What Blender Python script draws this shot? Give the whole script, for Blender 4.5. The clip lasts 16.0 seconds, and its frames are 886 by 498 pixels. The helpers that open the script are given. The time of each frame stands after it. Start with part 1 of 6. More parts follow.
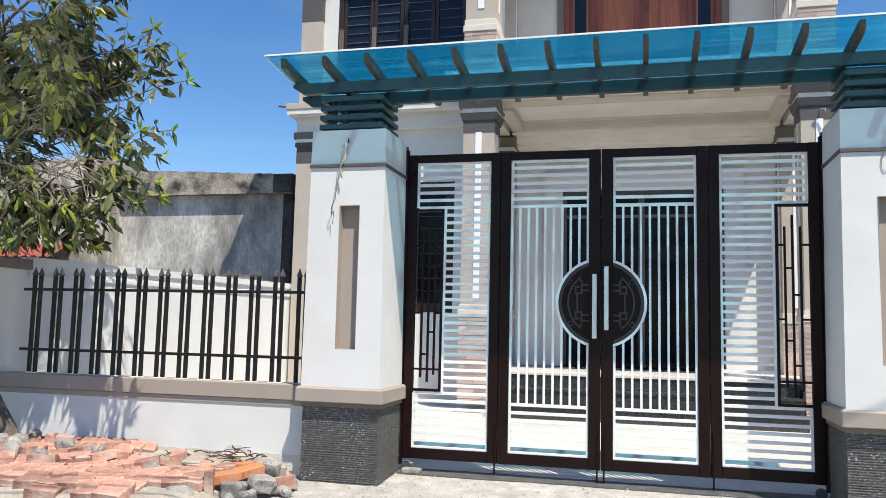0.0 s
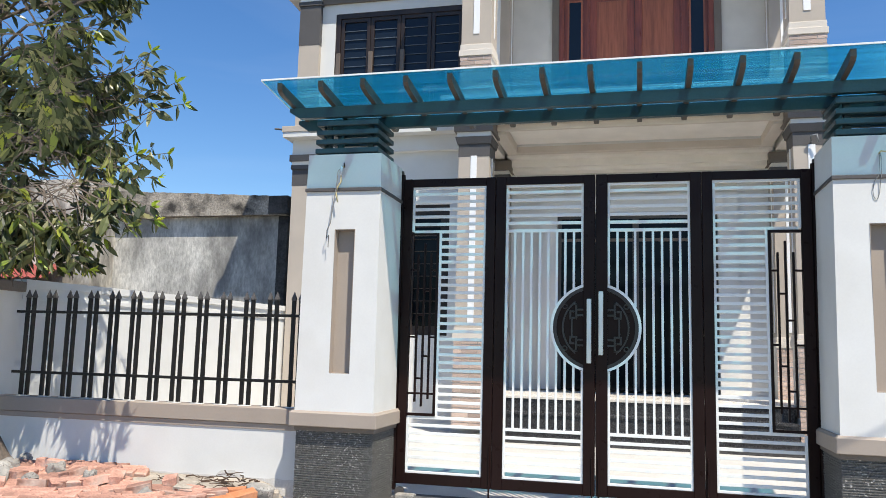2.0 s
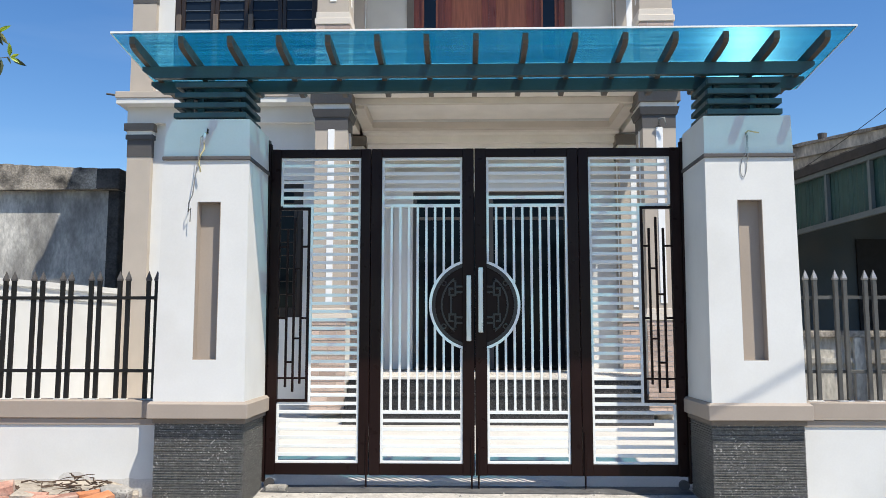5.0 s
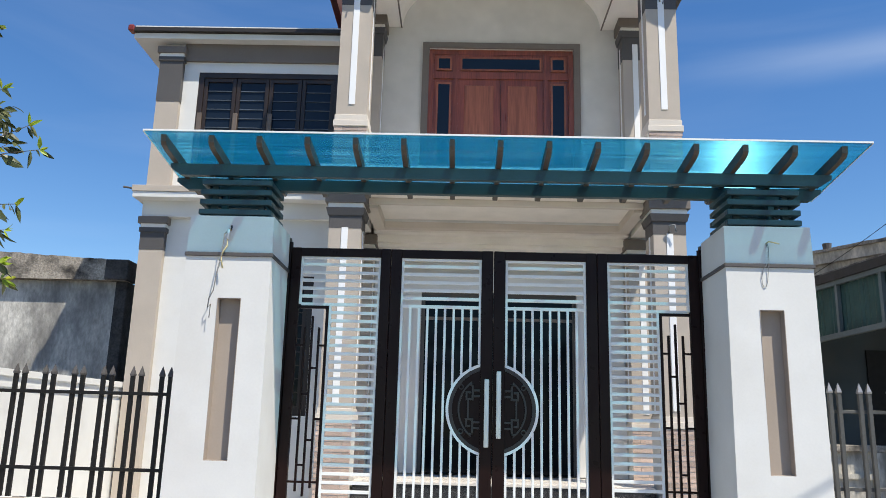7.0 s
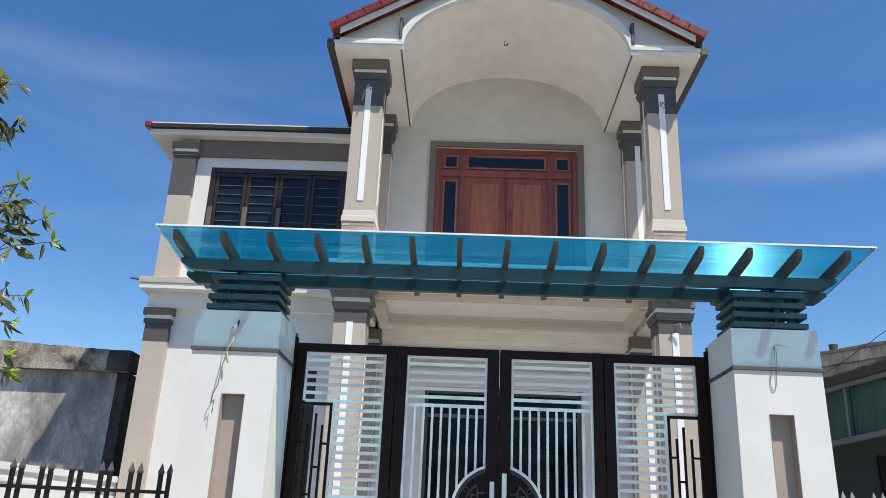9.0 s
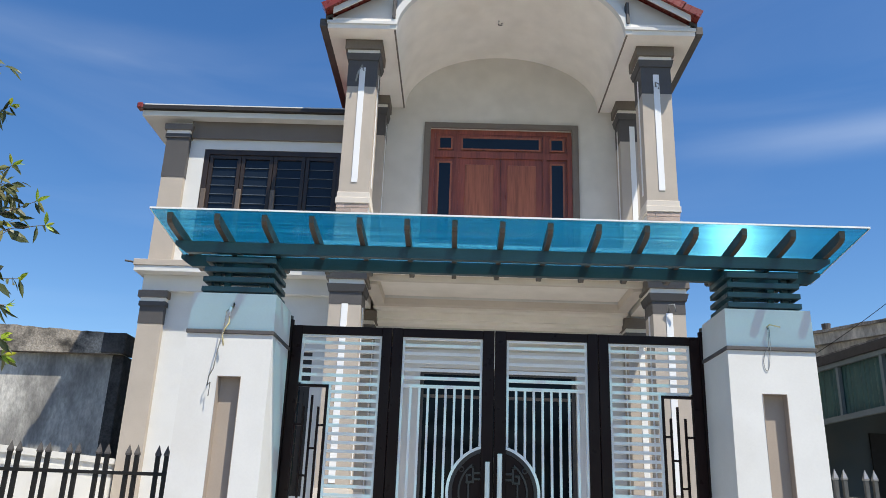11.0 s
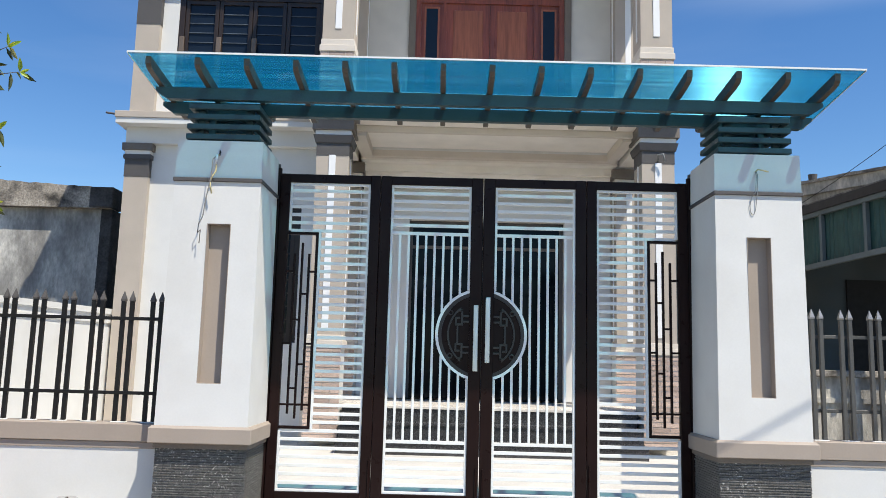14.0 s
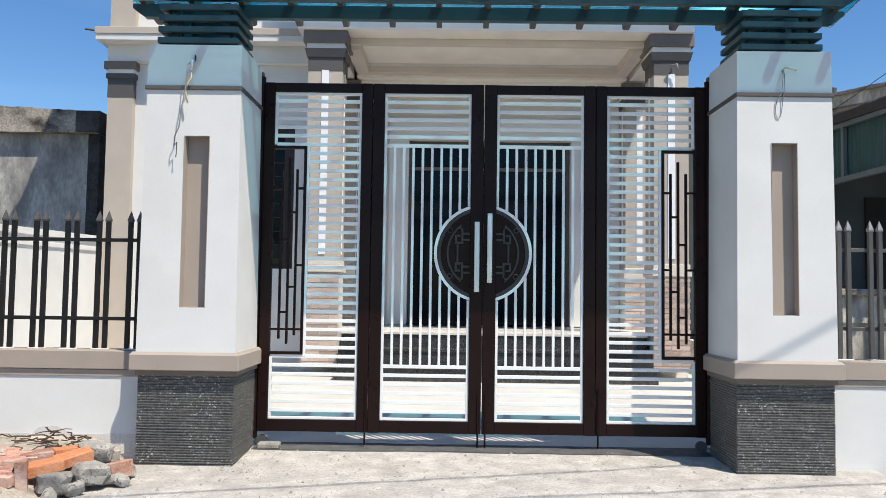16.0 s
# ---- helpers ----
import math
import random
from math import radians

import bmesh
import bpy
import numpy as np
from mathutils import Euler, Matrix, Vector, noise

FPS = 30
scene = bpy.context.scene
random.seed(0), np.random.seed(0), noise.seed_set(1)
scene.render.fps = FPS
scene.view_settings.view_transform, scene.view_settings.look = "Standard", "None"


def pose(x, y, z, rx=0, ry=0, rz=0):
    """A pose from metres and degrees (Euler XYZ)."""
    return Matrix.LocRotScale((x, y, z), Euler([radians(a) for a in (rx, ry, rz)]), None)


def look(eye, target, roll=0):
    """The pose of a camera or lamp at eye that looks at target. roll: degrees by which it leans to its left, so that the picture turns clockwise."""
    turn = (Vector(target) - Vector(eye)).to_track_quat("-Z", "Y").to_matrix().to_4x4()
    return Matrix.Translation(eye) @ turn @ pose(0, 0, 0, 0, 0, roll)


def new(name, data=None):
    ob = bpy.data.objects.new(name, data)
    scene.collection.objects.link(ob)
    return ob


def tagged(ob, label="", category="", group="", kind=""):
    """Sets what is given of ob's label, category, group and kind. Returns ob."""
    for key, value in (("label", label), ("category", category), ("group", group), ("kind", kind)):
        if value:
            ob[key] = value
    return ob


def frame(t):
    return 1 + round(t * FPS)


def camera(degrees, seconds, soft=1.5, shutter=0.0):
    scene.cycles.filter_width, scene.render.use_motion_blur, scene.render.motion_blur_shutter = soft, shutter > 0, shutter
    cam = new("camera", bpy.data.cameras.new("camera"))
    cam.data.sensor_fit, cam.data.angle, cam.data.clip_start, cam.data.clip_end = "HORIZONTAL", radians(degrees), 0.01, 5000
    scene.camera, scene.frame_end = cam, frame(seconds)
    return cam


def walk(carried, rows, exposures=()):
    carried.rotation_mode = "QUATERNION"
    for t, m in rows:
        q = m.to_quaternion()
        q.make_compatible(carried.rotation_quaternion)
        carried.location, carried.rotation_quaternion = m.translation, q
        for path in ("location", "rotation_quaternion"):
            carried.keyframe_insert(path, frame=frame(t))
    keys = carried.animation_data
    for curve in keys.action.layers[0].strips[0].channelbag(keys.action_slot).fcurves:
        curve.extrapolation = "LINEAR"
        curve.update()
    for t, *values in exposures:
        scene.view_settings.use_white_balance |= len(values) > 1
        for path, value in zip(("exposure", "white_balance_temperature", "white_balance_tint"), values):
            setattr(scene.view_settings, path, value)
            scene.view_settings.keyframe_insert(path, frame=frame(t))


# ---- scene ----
cam = camera(58.4, 16.0, soft=0.5)
PATH = [
    (0, (0.384, -7.308, 1.344), (-0.109, -5.38, 1.542), 1.3),
    (0.5, (0.374, -7.323, 1.358), (-0.147, -5.403, 1.571), 1.5),
    (1, (0.37, -7.335, 1.365), (-0.159, -5.419, 1.591), 1.5),
    (1.5, (0.376, -7.335, 1.374), (-0.139, -5.417, 1.61), 1.5),
    (2, (0.386, -7.324, 1.371), (-0.094, -5.399, 1.622), 1.5),
    (2.5, (0.417, -7.316, 1.375), (0.006, -5.374, 1.621), 1.3),
    (3, (0.386, -7.326, 1.365), (0.056, -5.366, 1.587), 1.3),
    (3.5, (0.256, -7.309, 1.359), (0.008, -5.334, 1.557), 1.3),
    (5.8, (-0.24, -6.987, 1.35), (-0.244, -5.001, 1.586), -0.0),
    (6, (-0.268, -7.031, 1.363), (-0.271, -5.05, 1.637), 0.3),
    (6.5, (-0.275, -7.048, 1.374), (-0.294, -5.084, 1.752), 1.0),
    (7, (-0.297, -7.05, 1.388), (-0.343, -5.103, 1.841), 1.5),
    (7.5, (-0.317, -7.058, 1.397), (-0.381, -5.126, 1.907), 2.0),
    (8, (-0.327, -7.068, 1.415), (-0.394, -5.154, 1.989), 2.2),
    (8.5, (-0.329, -7.076, 1.418), (-0.392, -5.186, 2.069), 2.4),
    (8.7, (-0.33, -7.094, 1.417), (-0.39, -5.213, 2.094), 2.5),
    (10.8, (-0.334, -7.091, 1.425), (-0.385, -5.202, 2.082), 2.2),
    (11, (-0.336, -7.097, 1.425), (-0.38, -5.2, 2.057), 2.1),
    (11.5, (-0.323, -7.082, 1.415), (-0.35, -5.166, 1.987), 1.9),
    (12, (-0.323, -7.078, 1.406), (-0.335, -5.151, 1.94), 1.9),
    (12.5, (-0.319, -7.077, 1.402), (-0.32, -5.137, 1.889), 1.8),
    (13, (-0.314, -7.072, 1.379), (-0.307, -5.115, 1.792), 1.8),
    (13.5, (-0.326, -7.051, 1.353), (-0.318, -5.08, 1.691), 1.7),
    (14, (-0.338, -7.049, 1.347), (-0.343, -5.07, 1.631), 1.5),
    (14.5, (-0.391, -7.03, 1.335), (-0.368, -5.043, 1.562), 0.8),
    (15, (-0.419, -6.978, 1.323), (-0.371, -4.988, 1.514), 0.4),
    (15.5, (-0.333, -6.759, 1.296), (-0.317, -4.764, 1.445), 0.6),
    (16, (-0.278, -6.566, 1.268), (-0.294, -4.569, 1.379), 0.8),
]
walk(cam, [(t, look(eye, target, roll)) for t, eye, target, roll in PATH], [(0.0, 0.48, 6850, 8), (3.5, 0.49, 6850, 8), (6.0, 0.41, 6850, 8), (14.0, 0.42, 6850, 8), (16.0, 0.38, 6850, 8)])

# ---- light ----
SUN_WAY = Vector((-0.92, 1.0, -2.52)).normalized()
world = bpy.data.worlds.new("sky")
scene.world = world
world.use_nodes = True
wn = world.node_tree.nodes
sky = wn.new("ShaderNodeTexSky")
sky.sky_type = "NISHITA"
sky.sun_disc = False
sky.sun_elevation = radians(61.7)
sky.sun_rotation = radians(137.4)
sky.air_density, sky.dust_density, sky.ozone_density = 1.0, 0.1, 3.0
wn["Background"].inputs["Strength"].default_value = 0.122
wl = world.node_tree.links
deep = wn.new("ShaderNodeHueSaturation")
deep.inputs["Saturation"].default_value = 1.27
deep.inputs["Hue"].default_value = 0.507
wl.new(sky.outputs["Color"], deep.inputs["Color"])
# thin wisps of high cloud
wc = wn.new("ShaderNodeTexCoord")
wm = wn.new("ShaderNodeMapping")
wm.inputs["Scale"].default_value = (1.2, 1.2, 7.0)
wm.inputs["Rotation"].default_value = (0.0, 0.10, 0.3)
wl.new(wc.outputs["Generated"], wm.inputs["Vector"])
wt = wn.new("ShaderNodeTexNoise")
wt.inputs["Scale"].default_value, wt.inputs["Detail"].default_value, wt.inputs["Distortion"].default_value = 1.3, 8.0, 0.6
wl.new(wm.outputs["Vector"], wt.inputs["Vector"])
wr = wn.new("ShaderNodeMapRange")
wr.inputs["From Min"].default_value, wr.inputs["From Max"].default_value = 0.52, 0.80
wr.inputs["To Min"].default_value, wr.inputs["To Max"].default_value = 0.0, 0.06
wl.new(wt.outputs["Fac"], wr.inputs["Value"])
wx = wn.new("ShaderNodeMix")
wx.data_type = "RGBA"
wx.inputs["B"].default_value = (7.0, 7.6, 8.4, 1)
wp = wn.new("ShaderNodeSeparateXYZ")
wl.new(wc.outputs["Generated"], wp.inputs["Vector"])


def sky_math(op, a, b=None):
    k = wn.new("ShaderNodeMath")
    k.operation = op
    for i, q in enumerate((a, b)):
        if isinstance(q, (int, float)):
            k.inputs[i].default_value = q
        elif q is not None:
            wl.new(q, k.inputs[i])
    return k.outputs[0]


def sky_range(v, a, b, lo=0.0, hi=1.0):
    r = wn.new("ShaderNodeMapRange")
    r.interpolation_type = "SMOOTHSTEP"
    for key, q in (("From Min", a), ("From Max", b), ("To Min", lo), ("To Max", hi)):
        r.inputs[key].default_value = q
    wl.new(v, r.inputs["Value"])
    return r.outputs["Result"]


def wisp(x0, x1, z, lean, thick, amount):
    """A long streak of thin cloud, ragged by the noise above."""
    off = sky_math("ABSOLUTE", sky_math("SUBTRACT", wp.outputs["Z"], sky_math("ADD", sky_math("MULTIPLY", wp.outputs["X"], lean), z)))
    band = sky_math("MULTIPLY", sky_range(off, thick, 0.0), sky_range(wp.outputs["X"], x0, x1))
    rag = sky_range(wt.outputs["Fac"], 0.30, 0.72, 0.35, 1.0)
    return sky_math("MULTIPLY", sky_math("MULTIPLY", band, rag), amount)


haze = sky_math("ADD", wr.outputs["Result"], wisp(0.20, 0.48, 0.435, -0.05, 0.03, 0.15))
haze = sky_math("ADD", haze, wisp(0.45, 0.475, 0.475, 0.0, 0.022, 0.13))
haze = sky_math("ADD", haze, wisp(-0.16, -0.42, 0.53, 0.10, 0.03, 0.09))
wl.new(haze, wx.inputs["Factor"])
wl.new(deep.outputs["Color"], wx.inputs["A"])
wl.new(wx.outputs["Result"], wn["Background"].inputs["Color"])
sun_data = bpy.data.lights.new("sun", "SUN")
sun_data.energy, sun_data.angle, sun_data.color = 4.6, radians(0.53), (1.0, 0.945, 0.86)
sun = new("sun", sun_data)
sun.rotation_euler = SUN_WAY.to_track_quat("-Z", "Y").to_euler()
sun.location = (6, -9, 20)


# ---- materials ----
def material(name, color, rough=0.7, metal=0.0, mottle=0.12, scale=3.0, grain=0.08, grain_scale=60.0, bump=0.15, bump_scale=80.0,
             spec=0.4, vary=0.0, streak=None, dirt=0.0, dirt_color=(0.12, 0.10, 0.08), flecks=None):
    """A painted or mineral surface: broad mottling, fine grain, bump, optional change from piece to piece."""
    m = bpy.data.materials.new(name)
    m.use_nodes = True
    nt = m.node_tree
    n, l = nt.nodes, nt.links
    b = n["Principled BSDF"]
    b.inputs["Roughness"].default_value, b.inputs["Metallic"].default_value = rough, metal
    b.inputs["Specular IOR Level"].default_value = spec
    co = n.new("ShaderNodeTexCoord")
    src = co.outputs["Object"]
    if streak:
        mp = n.new("ShaderNodeMapping")
        mp.inputs["Scale"].default_value = streak
        l.new(src, mp.inputs["Vector"])
        src = mp.outputs["Vector"]

    def noise_tex(s, detail=5.0):
        t = n.new("ShaderNodeTexNoise")
        t.inputs["Scale"].default_value, t.inputs["Detail"].default_value = s, detail
        l.new(src, t.inputs["Vector"])
        return t.outputs["Fac"]

    def ranged(fac, lo, hi, a=0.3, z=0.7):
        r = n.new("ShaderNodeMapRange")
        r.inputs["From Min"].default_value, r.inputs["From Max"].default_value = a, z
        r.inputs["To Min"].default_value, r.inputs["To Max"].default_value = lo, hi
        l.new(fac, r.inputs["Value"])
        return r.outputs["Result"]

    def times(a, c):
        k = n.new("ShaderNodeMath")
        k.operation = "MULTIPLY"
        l.new(a, k.inputs[0])
        l.new(c, k.inputs[1])
        return k.outputs[0]

    v = times(ranged(noise_tex(scale), 1 - mottle, 1 + mottle), ranged(noise_tex(grain_scale, 3), 1 - grain, 1 + grain))
    if vary:
        oi = n.new("ShaderNodeObjectInfo")
        v = times(v, ranged(oi.outputs["Random"], 1 - vary, 1 + vary, 0, 1))
    h = n.new("ShaderNodeHueSaturation")
    h.inputs["Color"].default_value = (*color, 1)
    l.new(v, h.inputs["Value"])
    out = h.outputs["Color"]
    if dirt:
        mix = n.new("ShaderNodeMix")
        mix.data_type = "RGBA"
        l.new(ranged(noise_tex(scale * 0.6, 9), 0, dirt, 0.48, 0.66), mix.inputs["Factor"])
        l.new(out, mix.inputs["A"])
        mix.inputs["B"].default_value = (*dirt_color, 1)
        out = mix.outputs["Result"]
    if flecks:
        mix = n.new("ShaderNodeMix")
        mix.data_type = "RGBA"
        l.new(times(ranged(noise_tex(flecks[0], 3), 0, 1, flecks[1], flecks[1] + 0.05), ranged(noise_tex(flecks[0] * 0.07, 2), 0, 1, 0.40, 0.62)), mix.inputs["Factor"])
        l.new(out, mix.inputs["A"])
        mix.inputs["B"].default_value = (*flecks[2], 1)
        out = mix.outputs["Result"]
    l.new(out, b.inputs["Base Color"])
    rr = ranged(noise_tex(scale * 4), max(0.02, rough - 0.08), min(1, rough + 0.08))
    l.new(rr, b.inputs["Roughness"])
    bp = n.new("ShaderNodeBump")
    bp.inputs["Strength"].default_value, bp.inputs["Distance"].default_value = bump, 0.01
    l.new(noise_tex(bump_scale, 4), bp.inputs["Height"])
    l.new(bp.outputs["Normal"], b.inputs["Normal"])
    return m


WHITE = material("white_wall_paint", (0.69, 0.69, 0.675), 0.75, mottle=0.03, grain=0.015, bump=0.04, dirt=0.16, dirt_color=(0.50, 0.47, 0.42))
TAUPE = material("taupe_wall_paint", (0.36, 0.305, 0.26), 0.75, mottle=0.05, grain=0.02, bump=0.05)
TAUPE_DARK = material("dark_taupe_trim", (0.17, 0.145, 0.125), 0.7, mottle=0.06)
MOULDING = material("light_taupe_moulding_and_shade", (0.66, 0.60, 0.53), 0.75, mottle=0.04, grain=0.02)
BEIGE = material("beige_house_paint", (0.47, 0.41, 0.35), 0.75, mottle=0.05, grain=0.02, bump=0.05)
CREAM = material("cream_house_paint", (0.87, 0.825, 0.77), 0.75, mottle=0.05, grain=0.02, dirt=0.12, dirt_color=(0.58, 0.53, 0.45))
GREY_WALL = material("pale_grey_house_paint", (0.635, 0.61, 0.565), 0.75, mottle=0.06, grain=0.02, dirt=0.15, dirt_color=(0.46, 0.44, 0.40))
CHARCOAL = material("charcoal_paint", (0.088, 0.083, 0.083), 0.65, mottle=0.06)
GLOSS_WHITE = material("glossy_white_tile", (0.86, 0.86, 0.86), 0.4, mottle=0.01, grain=0.0, bump=0.0, spec=0.4)
SLATE = material("dark_slate", (0.125, 0.12, 0.112), 0.7, mottle=0.18, scale=45, grain=0.7, grain_scale=170, bump=0.6, dirt=0.3, dirt_color=(0.30, 0.29, 0.27), flecks=(55, 0.60, (0.55, 0.53, 0.50)))
GATE_BROWN = material("dark_brown_gate_enamel", (0.0135, 0.006, 0.0055), 0.34, mottle=0.15, grain=0.04, bump=0.04, spec=0.14)
ORNAMENT = material("cast_ornament_enamel", (0.034, 0.029, 0.028), 0.38, mottle=0.2, bump=0.05, spec=0.4)
GATE_WHITE = material("white_gate_enamel", (0.80, 0.82, 0.81), 0.35, mottle=0.03, grain=0.02, bump=0.03)
BLACK_STEEL = material("dark_fence_enamel", (0.012, 0.011, 0.011), 0.4, mottle=0.15, bump=0.05, spec=0.3)
FENCE_GREY = material("grey_fence_steel", (0.10, 0.097, 0.092), 0.45, metal=0.3, mottle=0.2, bump=0.05)
TIP_GREY = material("silvery_spear_tip", (0.32, 0.31, 0.30), 0.35, metal=0.7, mottle=0.1)
# dark steel; teal light from the blue sheet is mixed into its colour
CANOPY_STEEL = material("canopy_steel_with_teal_light", (0.028, 0.068, 0.082), 0.45, mottle=0.12, bump=0.06)
RAFTER_STEEL = material("brown_grey_rafter_paint", (0.085, 0.07, 0.058), 0.5, mottle=0.12, bump=0.06)
STEEL = material("brushed_steel", (0.62, 0.64, 0.65), 0.3, metal=0.85, mottle=0.05, bump=0.03, streak=(1, 1, 0.1))
CONCRETE = material("pale_concrete", (0.43, 0.405, 0.375), 0.9, mottle=0.20, scale=6.5, grain=0.16, grain_scale=42, bump=0.6, bump_scale=34, dirt=0.5, dirt_color=(0.30, 0.28, 0.255), flecks=(60, 0.64, (0.17, 0.155, 0.14)))
COURT = material("courtyard_concrete", (0.53, 0.52, 0.50), 0.85, mottle=0.1, scale=1.5, grain=0.1, bump=0.3, dirt=0.25, dirt_color=(0.38, 0.34, 0.30))
EARTH = material("dusty_ground", (0.18, 0.16, 0.125), 0.95, mottle=0.25, scale=0.8, grain=0.2, grain_scale=30, bump=0.7, bump_scale=18, dirt=0.4, dirt_color=(0.10, 0.085, 0.06))
SAND = material("sand_and_mortar", (0.38, 0.335, 0.28), 0.95, mottle=0.2, scale=4, grain=0.2, grain_scale=50, bump=0.8, bump_scale=40)
OLD_WALL = material("weathered_render", (0.50, 0.485, 0.45), 0.9, mottle=0.36, scale=2.2, grain=0.24, grain_scale=25, bump=0.6, bump_scale=30, dirt=0.75, dirt_color=(0.13, 0.127, 0.125), streak=(1, 1, 0.45))
OLD_CAP = material("mouldy_concrete_coping", (0.33, 0.295, 0.25), 0.95, mottle=0.35, scale=5, grain=0.35, grain_scale=30, bump=0.8, bump_scale=25, dirt=0.95, dirt_color=(0.035, 0.032, 0.03))
OLD_PALE = material("pale_old_render", (0.47, 0.44, 0.385), 0.9, mottle=0.32, scale=4.5, grain=0.25, grain_scale=22, bump=0.6, dirt=0.85, dirt_color=(0.13, 0.12, 0.11), streak=(1, 1, 0.4))
SMEAR = material("grey_mortar_smear", (0.56, 0.545, 0.52), 0.9, mottle=0.08, scale=6, grain=0.1, bump=0.3)
GUTTER = material("dark_brown_gutter", (0.030, 0.024, 0.021), 0.5, mottle=0.2, bump=0.08)
MOULD_AND_SHADE = material("mouldy_render_with_shade", (0.055, 0.053, 0.052), 0.95, mottle=0.4, scale=4, grain=0.3, grain_scale=30, bump=0.7, bump_scale=25, dirt=0.4, dirt_color=(0.14, 0.135, 0.13))
GATE_SHADE = material("ground_shade_under_gate", (0.09, 0.09, 0.092), 0.7, mottle=0.25, scale=8, grain=0.2, bump=0.2)
DOORWAY_SHADE = material("painted_doorway_shade", (0.012, 0.012, 0.014), 0.8, mottle=0.1)
OLD_BEIGE = material("old_beige_render", (0.36, 0.33, 0.285), 0.9, mottle=0.2, scale=1.4, grain=0.1, bump=0.4, dirt=0.5, dirt_color=(0.2, 0.18, 0.16))
RED_ROOF = material("red_glazed_tile", (0.20, 0.032, 0.022), 0.3, mottle=0.18, scale=6, bump=0.15, vary=0.12, spec=0.5)
RED_SHEET = material("red_metal_sheet", (0.33, 0.075, 0.06), 0.5, mottle=0.15, bump=0.1)
WOOD = material("red_brown_varnished_wood", (0.215, 0.052, 0.026), 0.35, mottle=0.22, scale=5, grain=0.2, grain_scale=40, bump=0.12, streak=(1, 1, 0.08), spec=0.5)
WOOD_PANEL = material("orange_brown_wood_panel", (0.30, 0.092, 0.042), 0.38, mottle=0.25, scale=6, grain=0.22, grain_scale=40, bump=0.12, streak=(1, 1, 0.07), spec=0.5)
DARK_WOOD = material("dark_brown_window_wood", (0.030, 0.020, 0.016), 0.4, mottle=0.25, grain=0.15, bump=0.1, streak=(1, 1, 0.1))
SASH_WOOD = material("grey_brown_window_stile", (0.14, 0.11, 0.09), 0.45, mottle=0.15, bump=0.06)
BRICK_CLAD = material("pinkish_cladding_brick", (0.53, 0.41, 0.35), 0.85, mottle=0.2, scale=8, grain=0.15, bump=0.4, vary=0.25)
NEW_BRICK = material("fresh_orange_brick", (0.56, 0.22, 0.10), 0.9, mottle=0.15, scale=9, grain=0.15, bump=0.5, bump_scale=50, vary=0.15, dirt=0.3, dirt_color=(0.50, 0.36, 0.28))
BRICK = material("new_orange_red_brick", (0.45, 0.245, 0.185), 0.9, mottle=0.3, scale=9, grain=0.22, bump=0.7, bump_scale=50, vary=0.34, dirt=0.85, dirt_color=(0.50, 0.40, 0.34))
ROAD = material("dull_lane_surface", (0.21, 0.20, 0.18), 0.9, mottle=0.2, scale=1.5, grain=0.2, grain_scale=40, bump=0.6, bump_scale=25, dirt=0.4, dirt_color=(0.14, 0.13, 0.11))
STONE = material("grey_rubble", (0.30, 0.285, 0.26), 0.95, flecks=(60, 0.55, (0.14, 0.13, 0.12)), mottle=0.3, scale=12, grain=0.2, bump=0.8, bump_scale=30, vary=0.2)
TWIG = material("dry_twig", (0.10, 0.065, 0.045), 0.9, mottle=0.3)
BARK = material("grey_brown_bark", (0.13, 0.105, 0.085), 0.95, mottle=0.35, scale=10, grain=0.25, bump=1.0, bump_scale=40, streak=(1, 1, 0.3))
GRANITE = material("dark_polished_granite", (0.05, 0.05, 0.053), 0.25, mottle=0.4, scale=30, grain=0.4, grain_scale=120, bump=0.03, spec=0.5)
TREAD = material("pale_stone_tread", (0.68, 0.64, 0.59), 0.3, mottle=0.08, bump=0.05)
GREEN_SHEET = material("green_metal_sheet", (0.035, 0.085, 0.072), 0.5, mottle=0.2, bump=0.1)
PALE_FRAME = material("pale_green_grey_frame", (0.14, 0.165, 0.165), 0.5, mottle=0.1)
BLUE_WALL = material("dull_blue_grey_wall", (0.055, 0.07, 0.082), 0.85, mottle=0.2, scale=1.5, dirt=0.3)
WIRE_YELLOW = material("yellow_white_wire", (0.62, 0.54, 0.30), 0.5, mottle=0.1)
WIRE_WHITE = material("dull_grey_wire", (0.24, 0.235, 0.22), 0.5, mottle=0.1)
WIRE_GREY = material("thin_grey_wire", (0.25, 0.26, 0.26), 0.5, mottle=0.1)
WIRE_BLACK = material("black_cable", (0.02, 0.02, 0.02), 0.5, mottle=0.1)


def glass_dark(name, color, rough=0.06, spec=0.22):
    m = bpy.data.materials.new(name)
    m.use_nodes = True
    b = m.node_tree.nodes["Principled BSDF"]
    b.inputs["Base Color"].default_value = (*color, 1)
    b.inputs["Roughness"].default_value = rough
    b.inputs["Specular IOR Level"].default_value = spec
    t = m.node_tree.nodes.new("ShaderNodeTexNoise")
    t.inputs["Scale"].default_value = 1.2
    bp = m.node_tree.nodes.new("ShaderNodeBump")
    bp.inputs["Strength"].default_value, bp.inputs["Distance"].default_value = 0.04, 0.02
    m.node_tree.links.new(t.outputs["Fac"], bp.inputs["Height"])
    m.node_tree.links.new(bp.outputs["Normal"], b.inputs["Normal"])
    return m


TINTED = glass_dark("tinted_window_glass", (0.012, 0.02, 0.034))
DOOR_GLASS = glass_dark("black_door_glass", (0.004, 0.007, 0.010), 0.08, 0.12)


